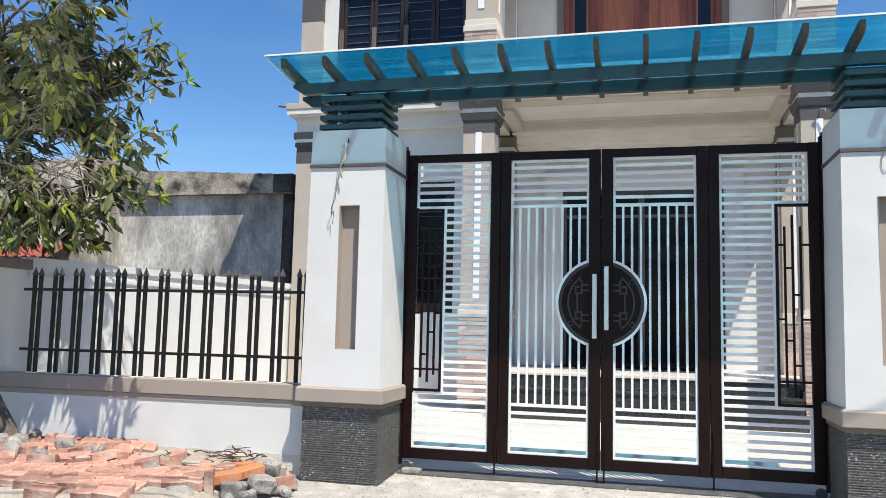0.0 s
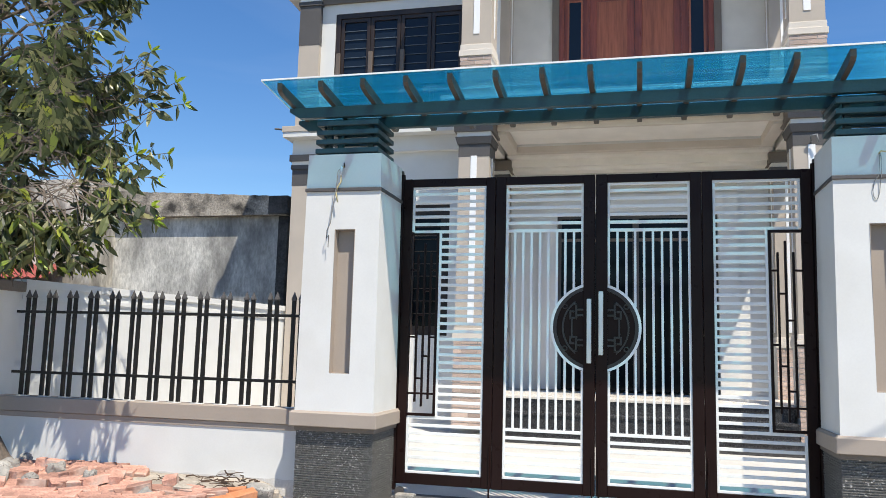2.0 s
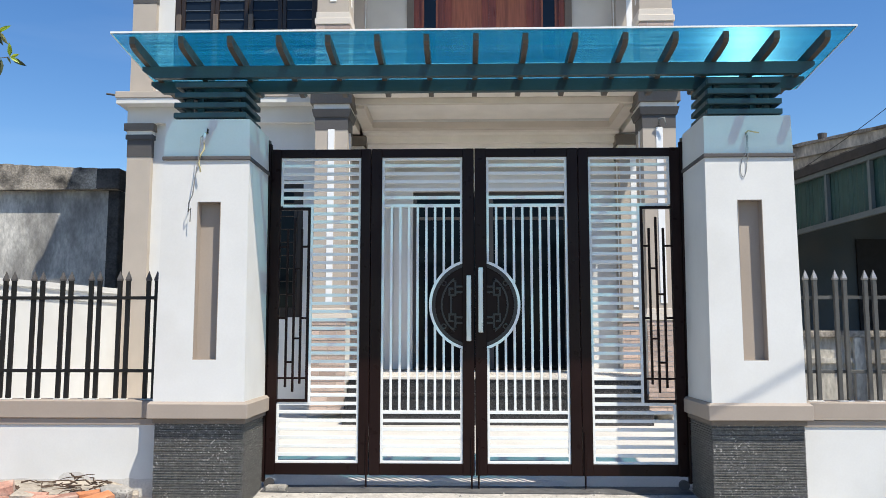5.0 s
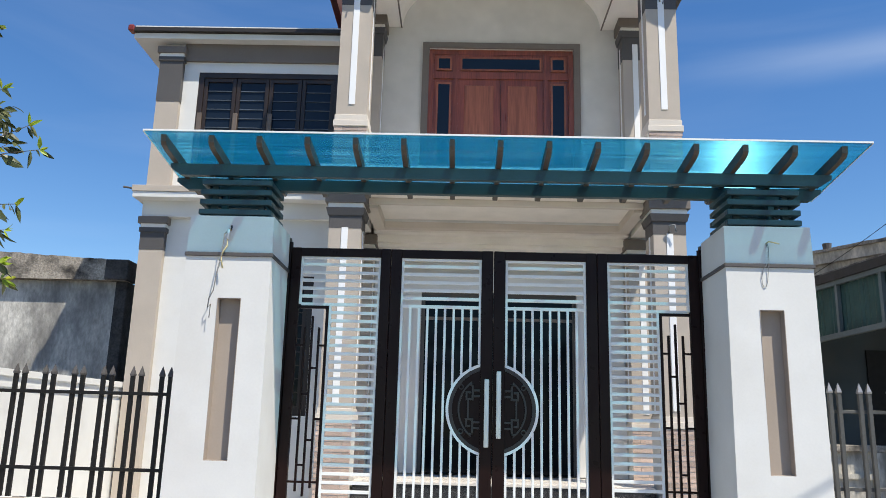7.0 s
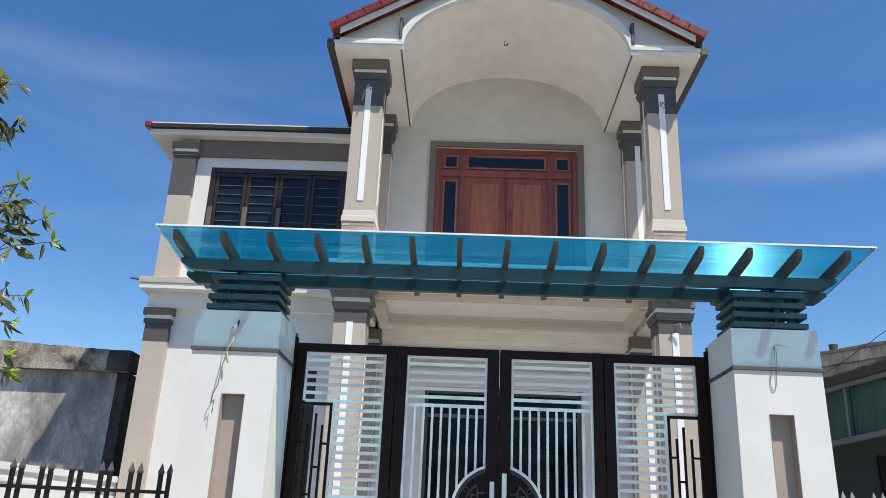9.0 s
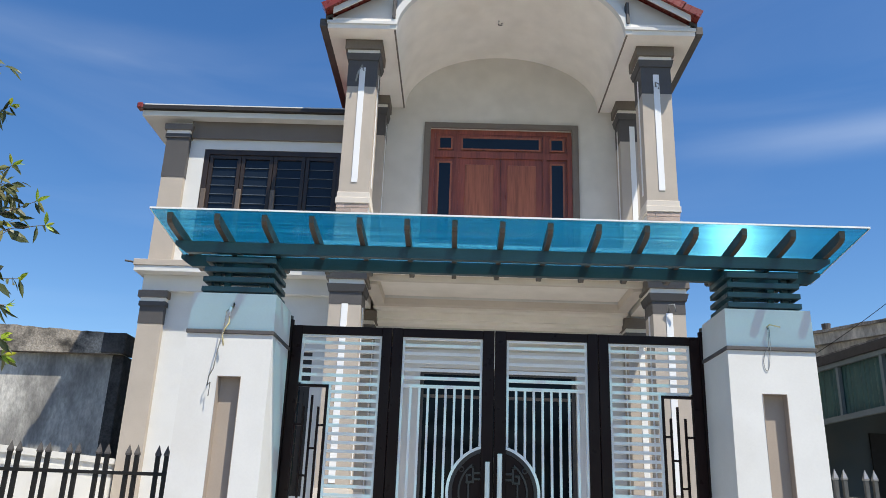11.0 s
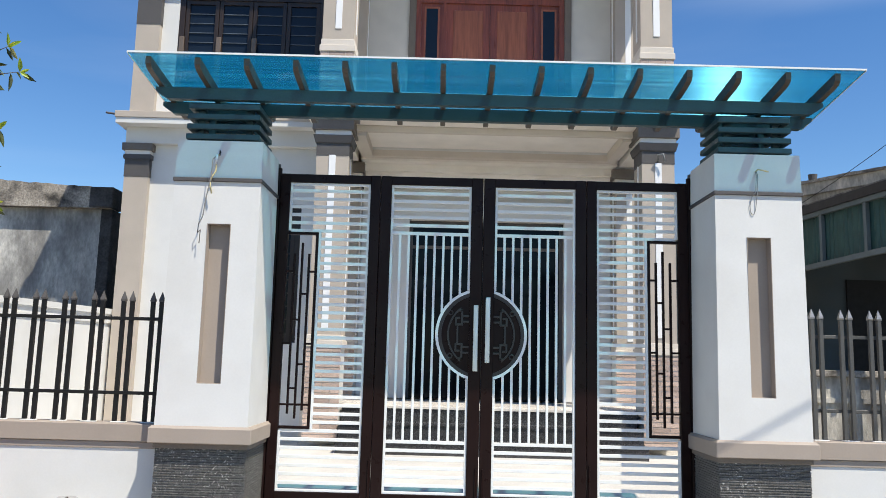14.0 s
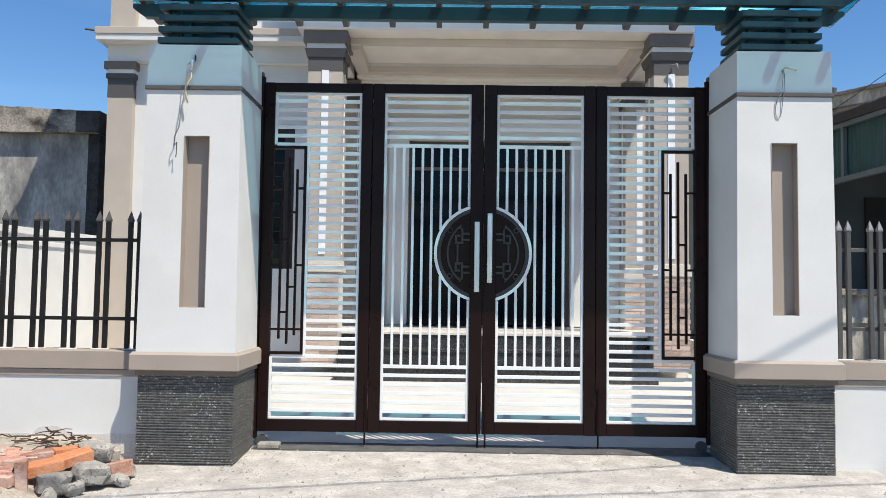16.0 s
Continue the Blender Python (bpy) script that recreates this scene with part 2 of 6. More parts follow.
def leaf_material(name, tones):
    m = bpy.data.materials.new(name)
    m.use_nodes = True
    nt = m.node_tree
    n, l = nt.nodes, nt.links
    b = n["Principled BSDF"]
    b.inputs["Roughness"].default_value = 0.36
    g = n.new("ShaderNodeNewGeometry")
    ramp = n.new("ShaderNodeValToRGB")
    e = ramp.color_ramp.elements
    for k, (p, c) in enumerate(tones):
        x = e[0] if k == 0 else e[len(e) - 1] if k == len(tones) - 1 else e.new(p)
        x.position, x.color = p, (*c, 1)
    l.new(g.outputs["Random Per Island"], ramp.inputs["Fac"])
    l.new(ramp.outputs["Color"], b.inputs["Base Color"])
    tr = n.new("ShaderNodeBsdfTranslucent")
    l.new(ramp.outputs["Color"], tr.inputs["Color"])
    mx = n.new("ShaderNodeMixShader")
    mx.inputs["Fac"].default_value = 0.30
    l.new(b.outputs["BSDF"], mx.inputs[1])
    l.new(tr.outputs["BSDF"], mx.inputs[2])
    l.new(mx.outputs["Shader"], n["Material Output"].inputs["Surface"])
    return m


LEAF = leaf_material("tree_leaf", ((0.0, (0.030, 0.042, 0.018)), (0.40, (0.070, 0.088, 0.034)), (0.72, (0.15, 0.17, 0.065)), (0.88, (0.30, 0.28, 0.13)), (0.95, (0.20, 0.27, 0.04)), (1.0, (0.34, 0.36, 0.05))))
YOUNG = leaf_material("young_leaf", ((0.0, (0.22, 0.34, 0.03)), (0.6, (0.36, 0.46, 0.05)), (1.0, (0.50, 0.50, 0.06))))


def sheet_material():
    """Blue twin-wall polycarbonate: tinted, scattering light through, with flutes along its length."""
    m = bpy.data.materials.new("blue_polycarbonate")
    m.use_nodes = True
    nt = m.node_tree
    n, l = nt.nodes, nt.links
    out = n["Material Output"]
    n.remove(n["Principled BSDF"])
    co = n.new("ShaderNodeTexCoord")
    mp = n.new("ShaderNodeMapping")
    mp.inputs["Scale"].default_value = (0.25, 28.0, 28.0)
    l.new(co.outputs["Object"], mp.inputs["Vector"])
    tx = n.new("ShaderNodeTexNoise")
    tx.inputs["Scale"].default_value, tx.inputs["Detail"].default_value = 1.6, 4
    l.new(mp.outputs["Vector"], tx.inputs["Vector"])
    ramp = n.new("ShaderNodeValToRGB")
    e = ramp.color_ramp.elements
    e[0].position, e[0].color = 0.32, (0.001, 0.120, 0.255, 1)
    e[1].position, e[1].color = 0.68, (0.003, 0.235, 0.42, 1)
    l.new(tx.outputs["Fac"], ramp.inputs["Fac"])
    tl = n.new("ShaderNodeBsdfTranslucent")
    l.new(ramp.outputs["Color"], tl.inputs["Color"])
    tp = n.new("ShaderNodeBsdfTransparent")
    lighter = n.new("ShaderNodeHueSaturation")
    lighter.inputs["Value"].default_value = 3.0
    lighter.inputs["Saturation"].default_value = 0.80
    l.new(ramp.outputs["Color"], lighter.inputs["Color"])
    teal = n.new("ShaderNodeMix")
    teal.data_type, teal.blend_type = "RGBA", "MULTIPLY"
    teal.inputs["Factor"].default_value = 1.0
    teal.inputs["B"].default_value = (1.0, 0.96, 0.68, 1)
    l.new(lighter.outputs["Color"], teal.inputs["A"])
    l.new(teal.outputs["Result"], tp.inputs["Color"])
    gl = n.new("ShaderNodeBsdfGlossy")
    gl.inputs["Roughness"].default_value = 0.22
    gl.inputs["Color"].default_value = (0.9, 0.95, 1, 1)
    m1 = n.new("ShaderNodeMixShader")
    m1.inputs["Fac"].default_value = 0.55
    l.new(tl.outputs["BSDF"], m1.inputs[1])
    l.new(tp.outputs["BSDF"], m1.inputs[2])
    m2 = n.new("ShaderNodeMixShader")
    m2.inputs["Fac"].default_value = 0.05
    l.new(m1.outputs["Shader"], m2.inputs[1])
    l.new(gl.outputs["BSDF"], m2.inputs[2])
    l.new(m2.outputs["Shader"], out.inputs["Surface"])
    return m


SHEET = sheet_material()


def clear_skin():
    m = bpy.data.materials.new("clear_polycarbonate_skin")
    m.use_nodes = True
    n, l = m.node_tree.nodes, m.node_tree.links
    n.remove(n["Principled BSDF"])
    tp = n.new("ShaderNodeBsdfTransparent")
    tp.inputs["Color"].default_value = (0.95, 0.97, 0.98, 1)
    gl = n.new("ShaderNodeBsdfGlossy")
    gl.inputs["Roughness"].default_value = 0.2
    mx = n.new("ShaderNodeMixShader")
    mx.inputs["Fac"].default_value = 0.05
    l.new(tp.outputs["BSDF"], mx.inputs[1])
    l.new(gl.outputs["BSDF"], mx.inputs[2])
    l.new(mx.outputs["Shader"], n["Material Output"].inputs["Surface"])
    return m


SKIN = clear_skin()


def web_material():
    """The upright webs inside the sheet: clear plastic that spreads a shine across the flutes, not along them."""
    m = bpy.data.materials.new("clear_polycarbonate_web")
    m.use_nodes = True
    n, l = m.node_tree.nodes, m.node_tree.links
    n.remove(n["Principled BSDF"])
    tp = n.new("ShaderNodeBsdfTransparent")
    tp.inputs["Color"].default_value = (0.90, 0.96, 0.97, 1)
    gl = n.new("ShaderNodeBsdfAnisotropic")
    gl.inputs["Color"].default_value = (0.70, 0.88, 1.0, 1)
    gl.inputs["Roughness"].default_value, gl.inputs["Anisotropy"].default_value = 0.33, 0.80
    way = n.new("ShaderNodeCombineXYZ")
    way.inputs["X"].default_value = 1.0
    l.new(way.outputs["Vector"], gl.inputs["Tangent"])
    mx = n.new("ShaderNodeMixShader")
    mx.inputs["Fac"].default_value = 0.22
    l.new(tp.outputs["BSDF"], mx.inputs[1])
    l.new(gl.outputs["BSDF"], mx.inputs[2])
    l.new(mx.outputs["Shader"], n["Material Output"].inputs["Surface"])
    return m


WEB = web_material()


# ---- building helpers ----
def box(bm, x0, x1, y0, y1, z0, z1, bevel=0.0):
    x0, x1 = sorted((x0, x1))
    y0, y1 = sorted((y0, y1))
    z0, z1 = sorted((z0, z1))
    v = [bm.verts.new(p) for p in ((x0, y0, z0), (x1, y0, z0), (x1, y1, z0), (x0, y1, z0), (x0, y0, z1), (x1, y0, z1), (x1, y1, z1), (x0, y1, z1))]
    f = [bm.faces.new([v[i] for i in q]) for q in ((3, 2, 1, 0), (4, 5, 6, 7), (0, 1, 5, 4), (1, 2, 6, 5), (2, 3, 7, 6), (3, 0, 4, 7))]
    if bevel:
        edges = list({e for q in f for e in q.edges})
        bmesh.ops.bevel(bm, geom=edges, offset=bevel, segments=1, affect="EDGES")
    return bm


def frustum(bm, cx, cy, z0, z1, a0, b0, a1, b1):
    """A tapered block: half sizes a0, b0 below and a1, b1 above."""
    lo = [bm.verts.new((cx + s * a0, cy + t * b0, z0)) for s, t in ((-1, -1), (1, -1), (1, 1), (-1, 1))]
    hi = [bm.verts.new((cx + s * a1, cy + t * b1, z1)) for s, t in ((-1, -1), (1, -1), (1, 1), (-1, 1))]
    bm.faces.new(lo[::-1])
    bm.faces.new(hi)
    for i in range(4):
        j = (i + 1) % 4
        bm.faces.new((lo[i], lo[j], hi[j], hi[i]))
    return bm


def rod(bm, a, b, r0, r1=None, n=6, cap=True):
    a, b = Vector(a), Vector(b)
    r1 = r0 if r1 is None else r1
    q = (b - a).to_track_quat("Z", "Y")
    ra = [bm.verts.new(a + q @ Vector((math.cos(k * math.tau / n) * r0, math.sin(k * math.tau / n) * r0, 0))) for k in range(n)]
    rb = [bm.verts.new(b + q @ Vector((math.cos(k * math.tau / n) * r1, math.sin(k * math.tau / n) * r1, 0))) for k in range(n)]
    for i in range(n):
        j = (i + 1) % n
        bm.faces.new((ra[i], ra[j], rb[j], rb[i]))
    if cap:
        bm.faces.new(ra[::-1])
        bm.faces.new(rb)
    return bm


def tube(bm, pts, r, n=6, r_end=None):
    """A round pipe through points, tapering to r_end."""
    pts = [Vector(p) for p in pts]
    rings = []
    for i, p in enumerate(pts):
        d = (pts[min(i + 1, len(pts) - 1)] - pts[max(i - 1, 0)]).normalized()
        q = d.to_track_quat("Z", "Y")
        rr = r if r_end is None else r + (r_end - r) * i / (len(pts) - 1)
        rings.append([bm.verts.new(p + q @ Vector((math.cos(k * math.tau / n) * rr, math.sin(k * math.tau / n) * rr, 0))) for k in range(n)])
    for a, b in zip(rings, rings[1:]):
        for i in range(n):
            j = (i + 1) % n
            bm.faces.new((a[i], a[j], b[j], b[i]))
    bm.faces.new(rings[0][::-1])
    bm.faces.new(rings[-1])
    return bm


def slab(bm, outline, y0, y1):
    """An outline in x, z, given counter-clockwise seen from the front, made solid from y0 back to y1."""
    f = [bm.verts.new((x, y0, z)) for x, z in outline]
    b = [bm.verts.new((x, y1, z)) for x, z in outline]
    bm.faces.new(f)
    bm.faces.new(b[::-1])
    for i in range(len(f)):
        j = (i + 1) % len(f)
        bm.faces.new((f[j], f[i], b[i], b[j]))
    return bm


def mesh(name, bm, mat, smooth=False):
    bmesh.ops.recalc_face_normals(bm, faces=bm.faces[:])
    me = bpy.data.meshes.new(name)
    bm.to_mesh(me)
    bm.free()
    me.materials.append(mat)
    if smooth:
        for p in me.polygons:
            p.use_smooth = True
    return me


def part(name, bm, mat, parent=None, label="", smooth=False):
    ob = new(name, mesh(name, bm, mat, smooth))
    if parent is not None:
        ob.parent = parent
        ob.matrix_parent_inverse = parent.matrix_basis.inverted()
    return tagged(ob, label)


def shared(name, me, parent, loc=(0, 0, 0), rot=(0, 0, 0), scale=(1, 1, 1)):
    """A piece on an existing mesh, set in world place under its thing."""
    ob = new(name, me)
    ob.matrix_basis = Matrix.LocRotScale(loc, Euler(rot), scale)
    ob.parent = parent
    ob.matrix_parent_inverse = parent.matrix_basis.inverted()
    return ob


def thing(name, label, category, loc=(0, 0, 0), group="", kind=""):
    e = new(name)
    e.empty_display_size = 0.1
    e.matrix_basis = Matrix.Translation(loc)
    return tagged(e, label, category, group, kind)


def B(*a, **k):
    return box(bmesh.new(), *a, **k)


def structure(name, bm, mat, label, category, smooth=False):
    return tagged(part(name, bm, mat, smooth=smooth), label, category, kind="structure")


def rects_minus(x0, x1, z0, z1, holes):
    """Rectangles that fill a wall face but for its openings (x0, x1, z0, z1)."""
    xs = sorted({x0, x1, *[h[0] for h in holes], *[h[1] for h in holes]})
    out = []
    for a, b in zip(xs, xs[1:]):
        cut = sorted((h[2], h[3]) for h in holes if h[0] <= a and h[1] >= b)
        z = z0
        for lo, hi in cut:
            if lo > z:
                out.append((a, b, z, lo))
            z = hi
        if z < z1:
            out.append((a, b, z, z1))
    return out


def wall_with(x0, x1, y0, y1, z0, z1, holes):
    bm = bmesh.new()
    for a, b, c, d in rects_minus(x0, x1, z0, z1, holes):
        box(bm, a, b, y0, y1, c, d)
    bmesh.ops.remove_doubles(bm, verts=bm.verts[:], dist=0.0005)
    return bm


# ---- ground ----
def ground():
    bm = bmesh.new()
    n = 60
    span = 400.0
    grid = {}
    for i in range(n + 1):
        for j in range(n + 1):
            u, v = 2 * i / n - 1, 2 * j / n - 1
            x, y = span * u * abs(u) ** 1.5, span * v * abs(v) ** 1.5
            grid[i, j] = bm.verts.new((x, y, -0.07 + 0.02 * noise.noise((x * 0.5, y * 0.5, 0))))
    for i in range(n):
        for j in range(n):
            bm.faces.new((grid[i, j], grid[i + 1, j], grid[i + 1, j + 1], grid[i, j + 1]))
    return bm


structure("ground", ground(), EARTH, "dusty bare earth ground of the lane and plots", "ground")


def sheet_on(x0, x1, y0, y1, step, height, depth=0.12):
    """A thick slab with an uneven top."""
    bm = bmesh.new()
    nx, ny = max(1, round((x1 - x0) / step)), max(1, round((y1 - y0) / step))
    top = {}
    for i in range(nx + 1):
        for j in range(ny + 1):
            x, y = x0 + (x1 - x0) * i / nx, y0 + (y1 - y0) * j / ny
            top[i, j] = bm.verts.new((x, y, height(x, y)))
    for i in range(nx):
        for j in range(ny):
            bm.faces.new((top[i, j], top[i + 1, j], top[i + 1, j + 1], top[i, j + 1]))
    bmesh.ops.recalc_face_normals(bm, faces=bm.faces[:])
    ring = [e for e in bm.edges if e.is_boundary]
    got = bmesh.ops.extrude_edge_only(bm, edges=ring)["geom"]
    for g in got:
        if isinstance(g, bmesh.types.BMVert):
            g.co.z -= depth
    return bm


def apron_height(x, y):
    edge = 0.03 * noise.noise((x * 1.3, y * 1.3, 3)) if abs(x) > 2.2 else 0.0
    return 0.0 + 0.006 * noise.noise((x * 2, y * 2, 1)) + 0.004 * noise.noise((x * 9, y * 9, 2)) - 0.028 * min(1.0, max(0.0, (-y - 0.1) / 0.55)) - 0.006 * max(0.0, -y - 0.8) + edge * 0.3


structure("driveway", sheet_on(-2.75, 2.95, -3.38, 0.12, 0.12, apron_height), CONCRETE, "pale rough concrete ramp in front of the gate", "driveway")
# strip of ground under the gate; the gate's shade is put into its colour
structure("threshold", sheet_on(-1.84, 1.84, -0.165, 0.115, 0.08, lambda x, y: apron_height(x, y) + 0.010, 0.05), GATE_SHADE, "dark ground strip under the gate, painted as its shade", "threshold")
structure("road", sheet_on(-40, 40, -9.5, -3.4, 0.5, lambda x, y: -0.05 + 0.008 * noise.noise((x, y, 5)), 0.06), ROAD, "dusty dull concrete lane", "road")
structure("courtyard", sheet_on(-5.88, 3.35, 0.125, 6.0, 0.25, lambda x, y: 0.01 + 0.05 * max(0, min(3.2, y - 0.12)) + 0.002 * noise.noise((x * 3, y * 3, 0))), COURT, "pale concrete courtyard floor behind the gate", "courtyard")


# ---- gate pillars ----
def gate_pillar(sx):
    cx = 2.215 * sx
    y0, y1 = -0.70, -0.045
    cy = (y0 + y1) / 2
    p = thing("gate_pillar", "white rendered gate pillar with a dark slate base and taupe recess", "gate pillar", (cx, cy, 0), "gate pillars")
    # slate-clad base: core and protruding courses
    bm = box(bmesh.new(), cx - 0.345, cx + 0.345, y0 + 0.055, y1 - 0.02, -0.08, 0.64)
    part("base_core", bm, SLATE, p)
    bm = bmesh.new()
    rng = random.Random(5 if sx < 0 else 9)
    z = -0.06
    k = 0
    while z < 0.632:
        h = 0.0098 + rng.uniform(-0.0012, 0.0012)
        out = 0.010 if k % 2 else 0.0025
        for face in range(4):
            a, b = ((cx - 0.36, cx + 0.36) if face in (0, 2) else (y0 + 0.045, y1 - 0.01))
            t = a
            while t < b - 0.01:
                e = min(b, t + rng.uniform(0.12, 0.34))
                d = out + rng.uniform(-0.003, 0.003)
                if face == 0:
                    box(bm, t, e - 0.0015, y0 + 0.045 - d, y0 + 0.06, z, z + h - 0.0018)
                elif face == 1:
                    box(bm, cx + 0.34, cx + 0.353 + d, t, e - 0.0015, z, z + h - 0.0018)
                elif face == 3:
                    box(bm, cx - 0.353 - d, cx - 0.34, t, e - 0.0015, z, z + h - 0.0018)
                t = e
        z += h
        k += 1
    ob = part("slate_cladding", bm, SLATE, p, "thin dark split-slate courses")
    tagged(ob, kind="stuff")
    # belt
    bm = box(bmesh.new(), cx - 0.375, cx + 0.375, y0 + 0.02, y1 + 0.02, 0.63, 0.672, bevel=0.004)
    part("belt_base", bm, TAUPE_DARK, p)
    bm = box(bmesh.new(), cx - 0.405, cx + 0.405, y0 - 0.035, y1 + 0.035, 0.672, 0.792, bevel=0.006)
    frustum(bm, cx, cy, 0.79, 0.806, 0.398, (y1 - y0) / 2 + 0.028, 0.385, (y1 - y0) / 2 + 0.012)
    part("belt", bm, TAUPE, p, "taupe painted moulding")
    # shaft, slightly tapered, with a tall recess in its front
    rx0, rx1, rz0, rz1, rd = cx - 0.060, cx + 0.132, 1.135, 2.42, 0.093
    if sx > 0:
        rx0, rx1 = cx - 0.105, cx + 0.09
    zb, zt = 0.80, 2.775
    def hw(z):
        return 0.368 - 0.014 * (z - zb) / (zt - zb)
    def fy(z):
        return y0 + 0.0 + 0.012 * (z - zb) / (zt - zb)
    bm = bmesh.new()
    def v(x, y, z):
        return bm.verts.new((x, y, z))
    levels = [zb, rz0, rz1, zt]
    rows = [[v(cx - hw(z), fy(z), z), v(rx0, fy(z), z), v(rx1, fy(z), z), v(cx + hw(z), fy(z), z)] for z in levels]
    for i in range(3):
        for j in range(3):
            if (i, j) != (1, 1):
                bm.faces.new((rows[i][j], rows[i][j + 1], rows[i + 1][j + 1], rows[i + 1][j]))
    back = [v(rx0, fy(rz0) + rd, rz0), v(rx1, fy(rz0) + rd, rz0), v(rx1, fy(rz1) + rd, rz1), v(rx0, fy(rz1) + rd, rz1)]
    fr = [rows[1][1], rows[1][2], rows[2][2], rows[2][1]]
    for i in range(4):
        j = (i + 1) % 4
        bm.faces.new((fr[i], fr[j], back[j], back[i]))
    bm.faces.new(back)
    rear = [(v(cx - hw(z), y1, z), v(cx + hw(z), y1, z)) for z in levels]
    for i in range(3):
        bm.faces.new((rows[i][3], rear[i][1], rear[i + 1][1], rows[i + 1][3]))
        bm.faces.new((rear[i][0], rows[i][0], rows[i + 1][0], rear[i + 1][0]))
        bm.faces.new((rear[i][1], rear[i][0], rear[i + 1][0], rear[i + 1][1]))
    bm.faces.new([*rows[3], rear[3][1], rear[3][0]])
    bm.faces.new([*rows[0][::-1], rear[0][0], rear[0][1]])
    part("shaft", bm, WHITE, p)
    bm = bmesh.new()
    q = [bm.verts.new(c) for c in ((rx0, fy(rz0) + rd - 0.012, rz0), (rx1, fy(rz0) + rd - 0.012, rz0), (rx1, fy(rz1) + rd - 0.012, rz1), (rx0, fy(rz1) + rd - 0.012, rz1))]
    bm.faces.new(q)
    e = 0.004
    for (xa, xb) in ((rx0, rx0 + e), (rx1 - e, rx1)):
        box(bm, xa, xb, y0 + 0.004, y0 + rd, rz0, rz1)
    box(bm, rx0 + e, rx1 - e, y0 + 0.012, y0 + rd, rz1 - e, rz1)
    box(bm, rx0 + e, rx1 - e, y0 + 0.008, y0 + rd, rz0, rz0 + e)
    part("recess_panel", bm, TAUPE, p, "taupe painted recess")
    bm = box(bmesh.new(), cx - 0.366, cx + 0.366, y0 - 0.004, y1 + 0.01, 2.768, 2.80, bevel=0.004)
    part("trim_band", bm, CHARCOAL, p, "thin dark taupe band")
    bm = frustum(bmesh.new(), cx, cy + 0.004, 2.80, 3.115, 0.357, (y1 - y0) / 2 - 0.008, 0.351, (y1 - y0) / 2 - 0.012)
    part("top_block", bm, WHITE, p)
    return p


for side in (-1, 1):
    gate_pillar(side)


# ---- gate canopy ----
def sheet_z(y):
    return 3.724 - 0.12 * (y + 1.02)


